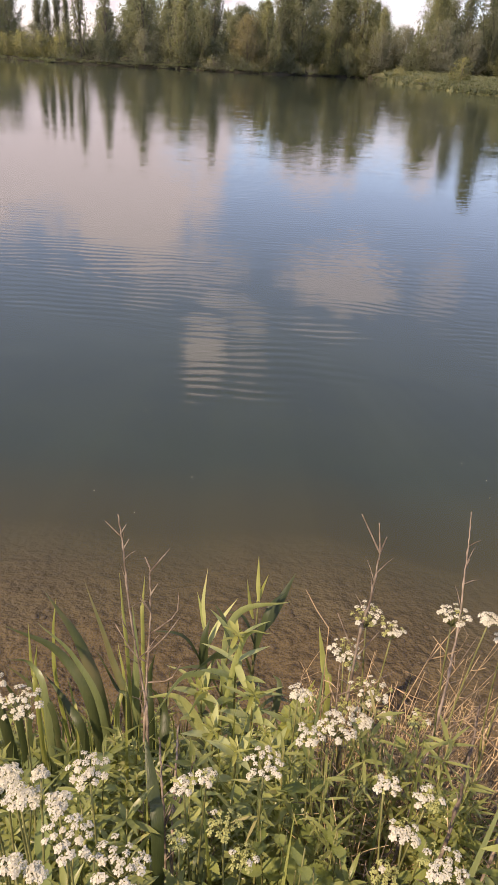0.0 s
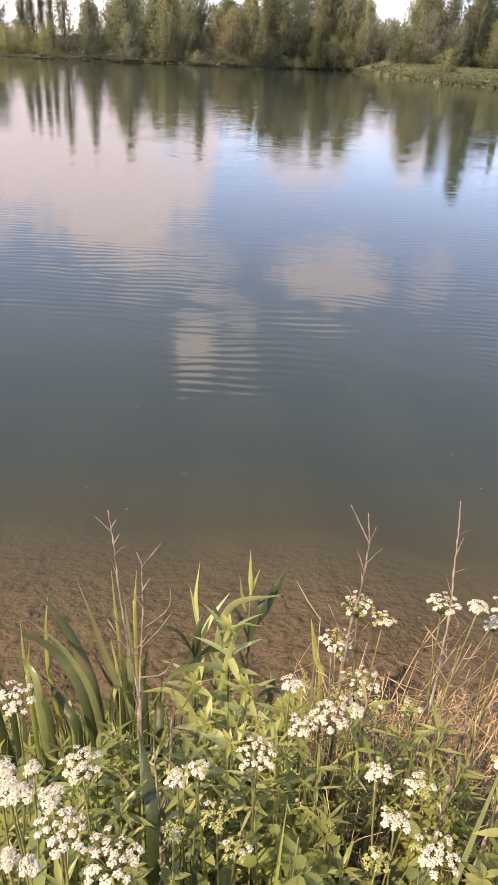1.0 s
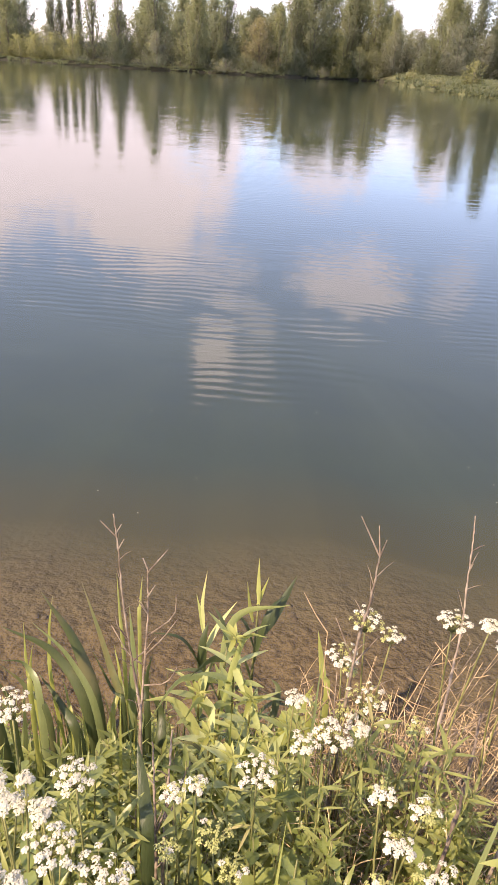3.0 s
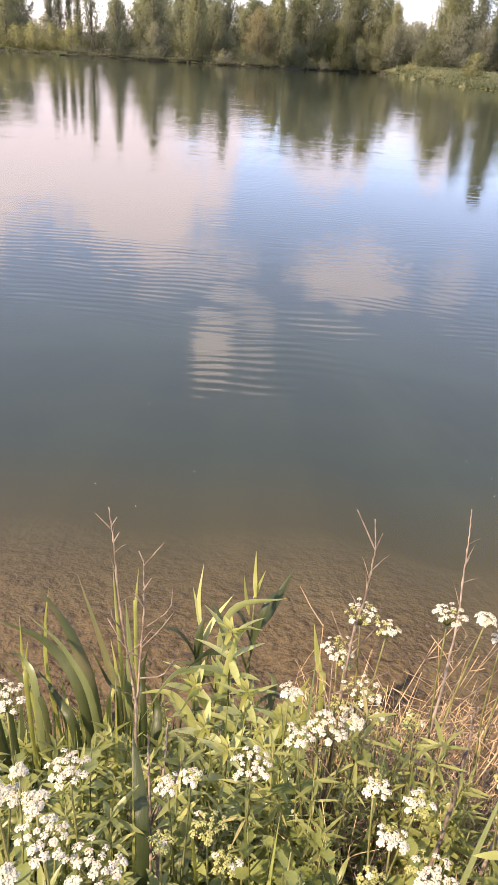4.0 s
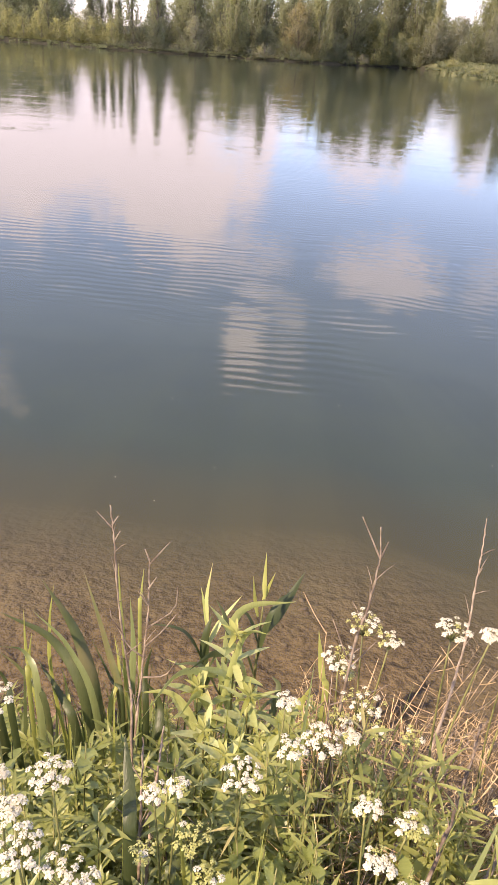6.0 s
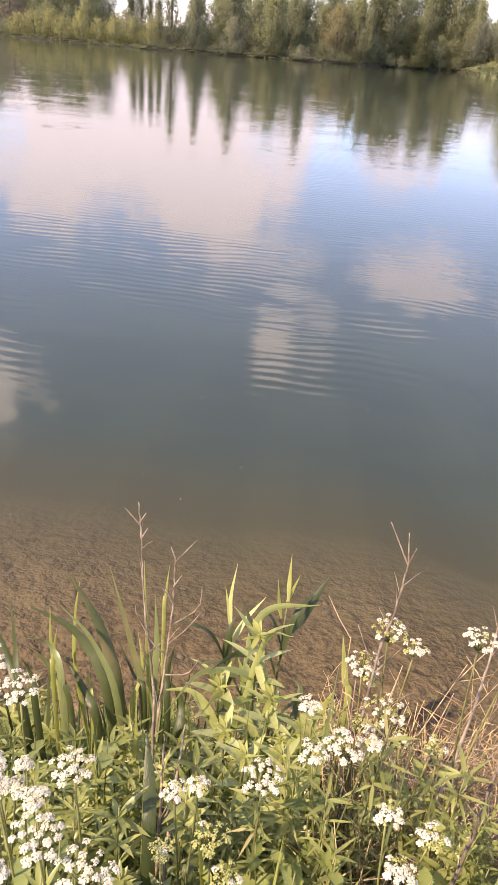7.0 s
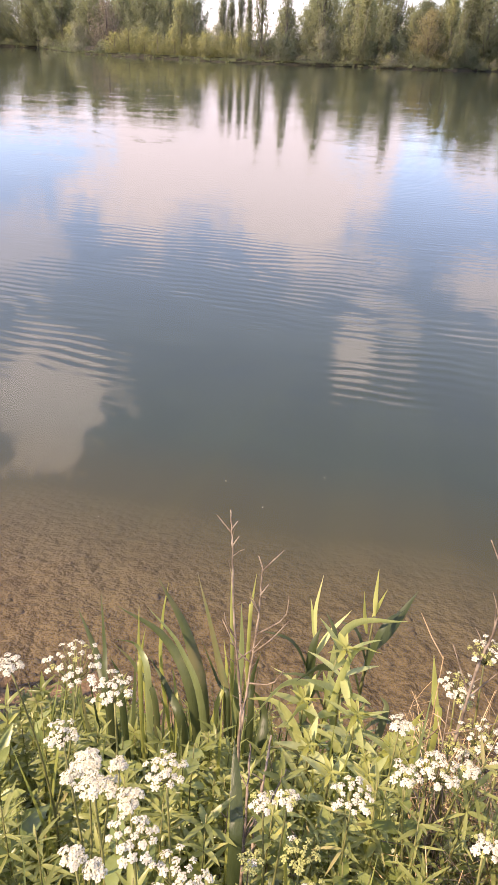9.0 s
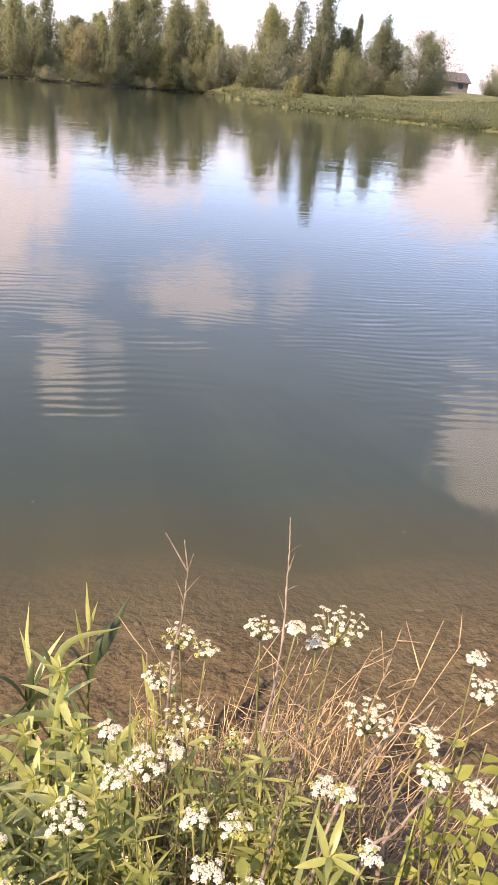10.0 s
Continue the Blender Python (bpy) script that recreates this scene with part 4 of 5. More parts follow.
for leaves, root in ((FLAG_LEAVES, (-0.2, 0.86)), (FLAG_LEAVES_B, (-0.33, 0.83)), (FLAG_LEAVES_C, (-0.16, 0.9))):
    base = ground_at(*root)
    flag = thing("flag_plant", (base.x, base.y, base.z), "clump of dull green sword leaves at the waterside", "water plant", "waterside flags")
    for a, b, c, w, tone in leaves:
        foot = Vector(((a[0] - base.x) * 0.4, (a[1] - base.y) * 0.4, -0.01))
        part("leaf", blade([foot, Vector(a) - base, Vector(b) - base, Vector(c) - base], w * 0.86, 18, broadside(a, c, rnd.uniform(-0.6, 0.6)), 0.45, 0.55), FLAG_TONES[tone], flag)
    for j in range(26):
        a = rnd.uniform(0, 6.28)
        foot = Vector((rnd.uniform(-0.1, 0.08), rnd.uniform(-0.04, 0.06), -0.01))
        top = foot + Vector((math.cos(a) * 0.08 - 0.05, 0.05 + rnd.uniform(0, 0.12), rnd.uniform(0.32, 0.54)))
        part("leaf", blade([foot, foot.lerp(top, 0.5) + UP * 0.05, top], rnd.uniform(0.006, 0.014), 10, broadside(foot, top, rnd.uniform(-0.9, 0.9)), 0.35), FLAG_TONES[(0, 0, 1, 0, 2)[j % 5]], flag)
for a, b, c, w, tone in (((-0.092, 0.550, 0.848), (-0.105, 0.610, 0.877), (-0.123, 0.670, 0.910), 0.016, 0), ((-0.042, 0.530, 0.810), (-0.040, 0.570, 0.805), (-0.035, 0.600, 0.833), 0.013, 0),
                         ((0.156, 0.850, 0.756), (0.149, 0.890, 0.813), (0.138, 0.930, 0.868), 0.011, 2), ((0.127, 0.820, 0.731), (0.120, 0.860, 0.764), (0.135, 0.880, 0.796), 0.010, 2)):
    base = ground_at(a[0], a[1] - 0.05)
    flag = thing("flag_plant", (base.x, base.y, base.z), "single sword leaf upright among the weeds", "water plant", "waterside flags")
    part("leaf", blade([Vector((0, 0, -0.01)), Vector(a) - base, Vector(b) - base, Vector(c) - base], w, 16, broadside(a, c, 0.2), 0.7, 0.3), FLAG_TONES[tone], flag)

# dead stems with forks: a line of points, a radius, a material
TWIGS = [
    ("dead_stem", [[(-0.127, 0.72, 0.815), (-0.139, 0.77, 0.874), (-0.164, 0.82, 0.979), (-0.178, 0.86, 1.071), (-0.188, 0.885, 1.114)], [(-0.182, 0.87, 1.085), (-0.205, 0.875, 1.108)], [(-0.183, 0.87, 1.09), (-0.176, 0.88, 1.10)], [(-0.178, 0.86, 1.07), (-0.17, 0.865, 1.085)], [(-0.155, 0.805, 0.945), (-0.172, 0.81, 0.97), (-0.176, 0.815, 0.985)], [(-0.15, 0.79, 0.92), (-0.128, 0.80, 0.94)]], 0.0018),
    ("dead_stem", [[(-0.155, 0.86, 0.609), (-0.161, 0.95, 0.692), (-0.162, 1.02, 0.791), (-0.167, 1.06, 0.872)], [(-0.166, 1.055, 0.865), (-0.131, 1.07, 0.909)], [(-0.167, 1.06, 0.87), (-0.176, 1.065, 0.89)], [(-0.162, 1.0, 0.761), (-0.115, 1.02, 0.795), (-0.111, 1.03, 0.84)], [(-0.161, 0.98, 0.735), (-0.13, 0.99, 0.77), (-0.105, 1.01, 0.80)], [(-0.161, 0.97, 0.72), (-0.188, 0.97, 0.745), (-0.22, 0.98, 0.804)], [(-0.163, 1.02, 0.80), (-0.18, 1.02, 0.83)], [(-0.164, 1.035, 0.825), (-0.15, 1.04, 0.85)], [(-0.161, 0.95, 0.69), (-0.12, 0.95, 0.70), (-0.10, 0.96, 0.73)], [(-0.19, 0.972, 0.75), (-0.205, 0.972, 0.76)]], 0.0026),
    ("dead_stem", [[(0.16, 0.75, 0.93), (0.18, 0.80, 1.05), (0.19, 0.83, 1.11)], [(0.19, 0.83, 1.108), (0.16, 0.85, 1.16)], [(0.19, 0.83, 1.11), (0.185, 0.845, 1.15)], [(0.19, 0.83, 1.11), (0.198, 0.84, 1.13)], [(0.165, 0.765, 0.97), (0.135, 0.79, 1.03)], [(0.165, 0.765, 0.97), (0.2, 0.79, 1.0)]], 0.002),
    ("dead_stem", [[(0.27, 0.69, 0.80), (0.36, 0.89, 0.86), (0.40, 1.02, 0.94), (0.415, 1.09, 1.01)], [(0.40, 1.02, 0.94), (0.408, 1.03, 0.95)]], 0.0021),
    ("dead_stem", [[(0.24, 0.52, 0.85), (0.32, 0.67, 0.89), (0.36, 0.76, 0.89)]], 0.0026),
    ("dead_stem", [[(-0.08, 0.52, 0.70), (-0.09, 0.60, 0.82), (-0.11, 0.72, 0.84)], [(-0.09, 0.60, 0.82), (-0.07, 0.66, 0.83)]], 0.0026),
    ("dead_stem", [[(-0.075, 0.53, 0.66), (-0.08, 0.62, 0.80), (-0.085, 0.74, 0.84)], [(-0.08, 0.62, 0.80), (-0.055, 0.70, 0.83)]], 0.003),
    ("dead_stem", [[(0.30, 0.52, 0.80), (0.40, 0.64, 0.90), (0.55, 0.72, 0.94)]], 0.0028),
    ("dead_stem", [[(0.36, 0.52, 0.86), (0.42, 0.55, 0.92), (0.48, 0.58, 0.95)]], 0.0026),
    ("dead_stem", [[(0.41, 0.55, 0.82), (0.44, 0.60, 0.87), (0.45, 0.64, 0.91)]], 0.0026),
]
for name, lines, r in TWIGS:
    first = Vector(lines[0][0])
    rise = Vector(lines[0][1]) - first
    back = min(2.2, max(0.0, 0.9 - rise.z / max(0.01, rise.xy.length)) * 2.5)
    base = ground_at(first.x * 0.97 - rise.x * back, first.y - 0.06 - rise.y * min(1.0, back))
    dead = thing(name, (base.x, base.y, base.z), "dry brown dead stem with bare forked twigs", "dead plant", "dead stems on the bank")
    main = curve([Vector((0, 0, -0.01)), *[Vector(p) - base for p in lines[0]]], 42)
    main = [p + Vector((rnd.uniform(-1, 1), rnd.uniform(-1, 1), 0)) * r * 0.35 for p in main]
    s = Shape()
    s.tube(main, [r * (1.25 - 0.8 * j / 42) * (1.45 if j % 5 == 4 else 1.0) for j in range(43)], 6)
    part("stem", s, M_TWIG, dead)
    for line in lines[1:]:
        s = Shape()
        pts = curve([Vector(p) - base for p in line], 5)
        s.tube(pts, [r * (0.6 - 0.06 * j) * (1.3 if j % 2 else 1.0) for j in range(6)], 5)
        part("twig", s, M_TWIG, dead)
    for j in range(8):
        p = main[14 + 3 * j]
        a = rnd.uniform(0, 6.28)
        d = Vector((math.cos(a), math.sin(a), 1.1)) * rnd.uniform(0.008, 0.03)
        s = Shape()
        s.tube([p, p + d * 0.6 + UP * 0.002, p + d], [r * 0.35, r * 0.28, r * 0.12], 4)
        part("twig", s, M_TWIG, dead)

# cow parsley
def floret_mesh(material, n, spread, dome, seed, size=0.0024):
    """A small umbel's head: many five-petalled florets on a low dome."""
    q = random.Random(seed)
    s = Shape()
    for i in range(n):
        rr = spread * math.sqrt((i + 0.5) / n)
        a = i * 2.4 + q.uniform(-0.3, 0.3)
        c = Vector((math.cos(a) * rr, math.sin(a) * rr, dome * (1 - (rr / spread) ** 2) + q.uniform(-0.001, 0.001)))
        tilt = Vector((math.cos(a) * rr / spread * 0.7 + q.uniform(-0.3, 0.3), math.sin(a) * rr / spread * 0.7 + q.uniform(-0.3, 0.3), 1)).normalized()
        u = tilt.orthogonal().normalized()
        w = tilt.cross(u)
        turn = q.uniform(0, 6.28)
        for k in range(5):
            b = turn + k * 1.2566
            d = u * math.cos(b) + w * math.sin(b)
            e = u * -math.sin(b) + w * math.cos(b)
            r1 = size * q.uniform(0.85, 1.25)
            s.poly([c, c + d * r1 * 0.7 - e * r1 * 0.5 + tilt * r1 * 0.1, c + d * r1 * 1.1 + tilt * r1 * q.uniform(-0.2, 0.3), c + d * r1 * 0.7 + e * r1 * 0.5 + tilt * r1 * 0.1])
    return s.mesh("florets", material, False)


FLORETS = [floret_mesh(M_PETAL, 17 + i % 4, 0.0046 + 0.0005 * (i % 3), 0.0014, i, 0.0014) for i in range(6)]
GREEN_HEADS = [floret_mesh(M_BUD, 12, 0.0045, 0.002, 40 + i, 0.0013) for i in range(3)]


def fern_leaf(seed):
    """A divided leaf along +x: a midrib with paired leaflets that are cut again."""
    q = random.Random(seed)
    s = Shape()
    rib = [Vector((0.11 * t, 0, -0.02 * t * t)) for t in (0, 0.25, 0.5, 0.75, 1)]
    s.tube(rib, [0.0011, 0.001, 0.0008, 0.0006, 0.0003], 4)
    for i in range(7):
        t = 0.2 + 0.12 * i
        p = Vector((0.11 * t, 0, -0.02 * t * t))
        ln = 0.042 * (1.1 - t) + 0.006
        for sd in (-1, 1):
            d = Vector((0.55, sd, q.uniform(-0.15, 0.15))).normalized()
            for j in range(4):
                c = p + d * ln * (j + 0.6) / 4
                for e in (-1, 1):
                    dd = (d + Vector((-d.y, d.x, 0)) * e * 0.8).normalized()
                    l2 = ln * 0.36 * (1.2 - j / 4)
                    n2 = Vector((-dd.y, dd.x, 0))
                    s.poly([c, c + dd * l2 * 0.5 + n2 * l2 * 0.22, c + dd * l2 + UP * l2 * q.uniform(-0.2, 0.2), c + dd * l2 * 0.5 - n2 * l2 * 0.22])
    return s.mesh("fern_leaf", M_HERB, False)


FERN = [fern_leaf(i) for i in range(3)]


def cow_parsley(heads, root, label="white cow parsley in flower on a green stem"):
    """One plant: a ribbed stem that branches to its umbels, given as x, y, z, radius and share of open flowers."""
    base = ground_at(*root)
    plant = thing("cow_parsley", (base.x, base.y, base.z), label, "wildflower", "cow parsley on the bank")
    mean = sum((Vector(h[:3]) for h in heads), Vector()) / len(heads)
    fork = base.lerp(mean, 0.72) + Vector((0, -0.01, -0.02))
    s = Shape()
    pts = curve([Vector((0, 0, -0.01)), (fork - base) * 0.5 + Vector((rnd.uniform(-0.015, 0.015), 0.01, 0)), fork - base], 8)
    s.tube(pts, [0.0026 - 0.00012 * j for j in range(9)], 6)
    part("stem", s, M_GREEN_STEM, plant)
    for x, y, z, r, bloom in heads:
        head = Vector((x, y, z)) - base
        foot = head - Vector((0, -0.1 * r, 1.05 * r))
        s = Shape()
        s.tube(curve([fork - base, (fork - base).lerp(foot, 0.5) + Vector((0, 0.008, -0.012)), foot], 6), [0.0017 - 0.0001 * j for j in range(7)], 5)
        n = max(6, int(5 + r * 640))
        tops = []
        for i in range(n):
            rr = r * math.sqrt((i + 0.35) / n)
            a = i * 2.4 + rnd.uniform(-0.25, 0.25)
            top = head + Vector((math.cos(a) * rr, math.sin(a) * rr, 0.12 * r * (1 - (rr / r) ** 2) + rnd.uniform(-0.003, 0.003)))
            tops.append((top, a, rr / r, rnd.random() < bloom))
            s.tube([foot, foot.lerp(top, 0.5) + Vector((math.cos(a), math.sin(a), 0)) * rr * 0.12, top], [0.0008, 0.0006, 0.0005], 3)
        um = part("umbel", s, M_GREEN_STEM, plant)
        for material, share in ((M_PETAL, True), (M_BUD, False)):
            verts, faces = [], []
            for top, a, o, fresh in tops:
                if fresh != share:
                    continue
                m = leaf_pose(top, a, -0.45 * o + rnd.uniform(-0.15, 0.15), rnd.uniform(-0.2, 0.2), rnd.uniform(0.6, 0.92))
                one = rnd.choice(FLORETS if fresh else GREEN_HEADS)
                b = len(verts)
                verts += [tuple(m @ v.co) for v in one.vertices]
                faces += [tuple(b + q for q in f.vertices) for f in one.polygons]
            if verts:
                me = bpy.data.meshes.new("florets")
                me.from_pydata(verts, [], faces)
                me.materials.append(material)
                part("florets", me, None, um)
    for j in range(5):
        at = pts[2 + j]
        put_part("leaf", rnd.choice(FERN), plant, leaf_pose(at, rnd.uniform(0, 6.28), rnd.uniform(0.1, 0.7), rnd.uniform(-0.4, 0.4), rnd.uniform(0.8, 1.5)))
    return plant


UMBELS_A = [
    (-0.248, 0.589, 1.062, 0.025), (-0.232, 0.492, 1.074, 0.012), (-0.203, 0.498, 1.070, 0.007), (-0.155, 0.501, 1.073, 0.021),
    (-0.208, 0.451, 1.102, 0.013), (-0.173, 0.453, 1.094, 0.012), (-0.153, 0.410, 1.111, 0.023), (-0.108, 0.396, 1.095, 0.027),
    (-0.189, 0.377, 1.124, 0.010), (-0.170, 0.375, 1.118, 0.008), (-0.061, 0.538, 1.002, 0.014), (-0.036, 0.545, 1.006, 0.011),
    (0.032, 0.586, 0.976, 0.025), (0.080, 0.700, 0.970, 0.015), (0.086, 0.615, 0.992, 0.017), (0.122, 0.627, 0.995, 0.024), (0.156, 0.642, 0.988, 0.011),
]
UMBELS_B = [
    (0.182, 0.721, 0.956, 0.029), (0.152, 0.778, 0.973, 0.025), (0.178, 0.787, 1.033, 0.025), (0.211, 0.768, 1.024, 0.017),
    (0.272, 0.726, 1.096, 0.021), (0.316, 0.720, 1.097, 0.013), (0.165, 0.544, 1.007, 0.015), (0.204, 0.516, 1.025, 0.015),
    (0.168, 0.472, 1.034, 0.016), (0.197, 0.433, 1.044, 0.024), (-0.383, 0.600, 1.050, 0.016), (-0.317, 0.631, 1.039, 0.037),
    (-0.288, 0.538, 1.037, 0.018), (-0.249, 0.517, 1.033, 0.015), (-0.254, 0.489, 1.042, 0.009), (-0.216, 0.497, 1.033, 0.012),
]
UMBELS_C = [
    (0.389, 0.753, 1.063, 0.040), (0.359, 0.746, 1.042, 0.015), (0.399, 0.637, 1.019, 0.034), (0.449, 0.587, 1.034, 0.020),
    (0.439, 0.544, 1.024, 0.019), (0.472, 0.502, 1.043, 0.018), (0.566, 0.688, 1.049, 0.015), (0.550, 0.633, 1.050, 0.025),
    (0.309, 0.550, 1.022, 0.015), (0.333, 0.538, 1.022, 0.011), (0.328, 0.457, 1.045, 0.012),
]
# which umbels share a plant, the plant's root and the share of open flowers
PLANTS = [
    (UMBELS_A, (0,), (-0.24, 0.5), 1.0), (UMBELS_A, (1, 2, 4), (-0.2, 0.4), 1.0), (UMBELS_A, (3,), (-0.13, 0.44), 1.0), (UMBELS_A, (5, 6), (-0.14, 0.36), 1.0),
    (UMBELS_A, (7,), (-0.1, 0.34), 1.0), (UMBELS_A, (8, 9), (-0.17, 0.32), 1.0), (UMBELS_A, (10, 11), (-0.04, 0.47), 0.8), (UMBELS_A, (12,), (0.03, 0.5), 1.0),
    (UMBELS_A, (13,), (0.07, 0.6), 1.0), (UMBELS_A, (14, 15, 16), (0.11, 0.55), 0.95), (UMBELS_B, (0, 1), (0.17, 0.66), 0.7), (UMBELS_B, (2, 3), (0.2, 0.68), 0.5),
    (UMBELS_B, (4, 5), (0.25, 0.62), 0.95), (UMBELS_B, (6, 7), (0.18, 0.46), 0.6), (UMBELS_B, (8, 9), (0.17, 0.38), 0.8), (UMBELS_B, (10, 11), (-0.33, 0.54), 0.95),
    (UMBELS_B, (12, 13, 14, 15), (-0.25, 0.44), 0.95), (UMBELS_C, (0, 1), (0.34, 0.66), 0.95), (UMBELS_C, (2, 3), (0.36, 0.52), 0.95), (UMBELS_C, (4, 5), (0.44, 0.46), 0.95),
    (UMBELS_C, (6, 7), (0.53, 0.56), 1.0), (UMBELS_C, (8, 9, 10), (0.31, 0.45), 0.9),
]
UMBELS_D = [
    (0.16, 0.74, 0.90, 0.016), (0.205, 0.70, 0.93, 0.014), (0.13, 0.73, 0.87, 0.014), (0.24, 0.68, 0.95, 0.015), (-0.015, 0.50, 0.99, 0.02),
    (0.005, 0.46, 1.0, 0.015), (0.10, 0.68, 0.90, 0.013), (0.17, 0.80, 0.92, 0.012), (0.15, 0.45, 1.0, 0.014), (-0.06, 0.47, 1.01, 0.012),
]
PLANTS += [
    (UMBELS_D, (0, 2), (0.15, 0.64), 0.15), (UMBELS_D, (1, 3), (0.21, 0.6), 0.25), (UMBELS_D, (4, 5), (0.0, 0.42), 0.1),
    (UMBELS_D, (6,), (0.1, 0.6), 0.2), (UMBELS_D, (7,), (0.17, 0.72), 0.2), (UMBELS_D, (8,), (0.15, 0.4), 0.1), (UMBELS_D, (9,), (-0.06, 0.41), 0.15),
]
for heads, members, root, bloom in PLANTS:
    cow_parsley([(*heads[i], bloom) for i in members], root, "white cow parsley in flower on a green stem" if bloom > 0.4 else "cow parsley gone to yellowish green seed heads")

# leafy herbs
def whorl_mesh(name, count, length, width, material, seed, teeth=0):
    """Leaves that spring from one joint of a stem."""
    q = random.Random(seed)
    verts, faces = [], []
    for i in range(count):
        one = leaf_mesh("one", length * q.uniform(0.75, 1.2), width * q.uniform(0.8, 1.15), material, q.uniform(0.05, 0.4), teeth)
        m = leaf_pose(Vector((0, 0, q.uniform(-0.006, 0.006))), 6.283 * i / count + q.uniform(-0.35, 0.35), q.uniform(0.0, 0.95) if not teeth else q.uniform(-0.2, 0.5), q.uniform(-0.5, 0.5))
        b = len(verts)
        verts += [tuple(m @ v.co) for v in one.vertices]
        faces += [tuple(b + j for j in p.vertices) for p in one.polygons]
        bpy.data.meshes.remove(one)
    me = bpy.data.meshes.new(name)
    me.from_pydata(verts, [], faces)
    me.materials.append(material)
    me.polygons.foreach_set("use_smooth", [True] * len(me.polygons))
    return me


LANCE = [whorl_mesh("lance_leaves", 6, 0.04, 0.0078, M_HERB, i) for i in range(5)]
TALL = [whorl_mesh("long_leaves", 3, 0.095, 0.021, M_TALL, 120 + i) for i in range(4)]
CREST = [whorl_mesh("young_leaves", 6, 0.034, 0.008, M_REED_YOUNG, 140 + i) for i in range(2)]
NARROW = [whorl_mesh("narrow_leaves", 6, 0.036, 0.0048, M_HERB, 20 + i) for i in range(4)]
NETTLE = [whorl_mesh("nettle_leaves", 2, 0.044, 0.026, M_HERB_DARK, 40 + i, 9) for i in range(4)]
DOCK = [whorl_mesh("dock_leaves", 2, 0.085, 0.03, M_DOCK, 100 + i) for i in range(3)]
OVAL = [whorl_mesh("oval_leaves", 2, 0.046, 0.03, M_BRAMBLE, 60 + i) for i in range(3)]
FRESH = [whorl_mesh("small_leaves", 7, 0.022, 0.0075, M_HERB, 80 + i) for i in range(4)]


def herb(x, y, height, leaves, n, label, name, size=1.0, ferns=0, lean=0.05, group="herbs on the bank"):
    base = ground_at(x, y)
    plant = thing(name, (base.x, base.y, base.z), label, "wild plant", group)
    top = Vector((rnd.uniform(-lean, lean), rnd.uniform(-lean, lean) + 0.03, height))
    pts = curve([Vector((0, 0, -0.01)), top * 0.5 + Vector((rnd.uniform(-0.01, 0.01), rnd.uniform(-0.01, 0.01), 0)), top], 8)
    s = Shape()
    s.tube(pts, [0.0024 * (1 - 0.08 * j) for j in range(9)], 5)
    part("stem", s, M_GREEN_STEM, plant)
    fine = leaves in (FRESH, NARROW)
    verts, faces = [], []
    for j in range(n):
        t = 0.3 + 0.7 * (j + 0.5) / n
        k = t * 8
        at = pts[min(7, int(k))].lerp(pts[min(8, int(k) + 1)], k % 1)
        a0 = j * 1.57 + rnd.uniform(-0.4, 0.4)
        one, m = rnd.choice(leaves), leaf_pose(at, a0, rnd.uniform(-0.15, 0.15), rnd.uniform(-0.15, 0.15), size * rnd.uniform(0.75, 1.25) * (1.15 - 0.3 * t))
        if fine:
            b = len(verts)
            verts += [tuple(m @ v.co) for v in one.vertices]
            faces += [tuple(b + q for q in f.vertices) for f in one.polygons]
        else:
            put_part("leaves", one, plant, m)
    if fine:
        me = bpy.data.meshes.new("foliage")
        me.from_pydata(verts, [], faces)
        me.materials.append(M_WEED)
        me.polygons.foreach_set("use_smooth", [True] * len(me.polygons))
        part("foliage", me, None, plant)
    for j in range(ferns):
        put_part("leaf", rnd.choice(FERN), plant, leaf_pose(pts[4 + j % 4], rnd.uniform(0, 6.28), rnd.uniform(0.2, 0.8), rnd.uniform(-0.4, 0.4), rnd.uniform(0.7, 1.2)))
    return plant


def canopy(x, y):
    """Height of the top of the weeds above the water."""
    z = float(np.interp(y, [0.2, 0.36, 0.45, 0.5, 0.6, 0.7, 0.8, 0.9, 1.0, 1.1, 1.25], [1.1, 1.05, 1.01, 0.97, 0.9, 0.8, 0.68, 0.56, 0.48, 0.4, 0.22]))
    z += 0.15 * math.exp(-((x - 0.15) / 0.15) ** 2) * max(0.0, min(1.0, (y - 0.5) / 0.1)) * max(0.0, min(1.0, (1.0 - y) / 0.1))
    open_bank = max(0.0, min(1.0, (x - 0.33) / 0.12)) * max(0.0, min(1.0, (y - 0.55) / 0.15))
    return z * (1 - 0.75 * open_bank)


HERB_KINDS = [
    ("willowherb", LANCE, 11, "bright green herb with narrow lance-shaped leaves", 1.1, 0), ("nettle", NETTLE, 8, "stinging nettle with toothed dark green leaves", 0.85, 0),
    ("weed", FRESH, 17, "leafy fresh green weed on the bank", 1.1, 3), ("weed", NARROW, 14, "thin weed with narrow yellowish green leaves", 1.1, 2),
    ("dock", DOCK, 4, "dock with broad dark green leaves", 1.0, 0),
]
spots = []
tries = 0
while len(spots) < 520 and tries < 30000:
    tries += 1
    x, y = rnd.uniform(-0.75, 0.85), rnd.uniform(0.22, 1.12)
    if y > 0.72 and x > 0.27 or y > 0.5 and x > 0.34 or y > 0.4 and 0.4 < x < 0.5 or any((x - a) ** 2 + (y - b) ** 2 < 0.0007 for a, b in spots):
        continue
    spots.append((x, y))
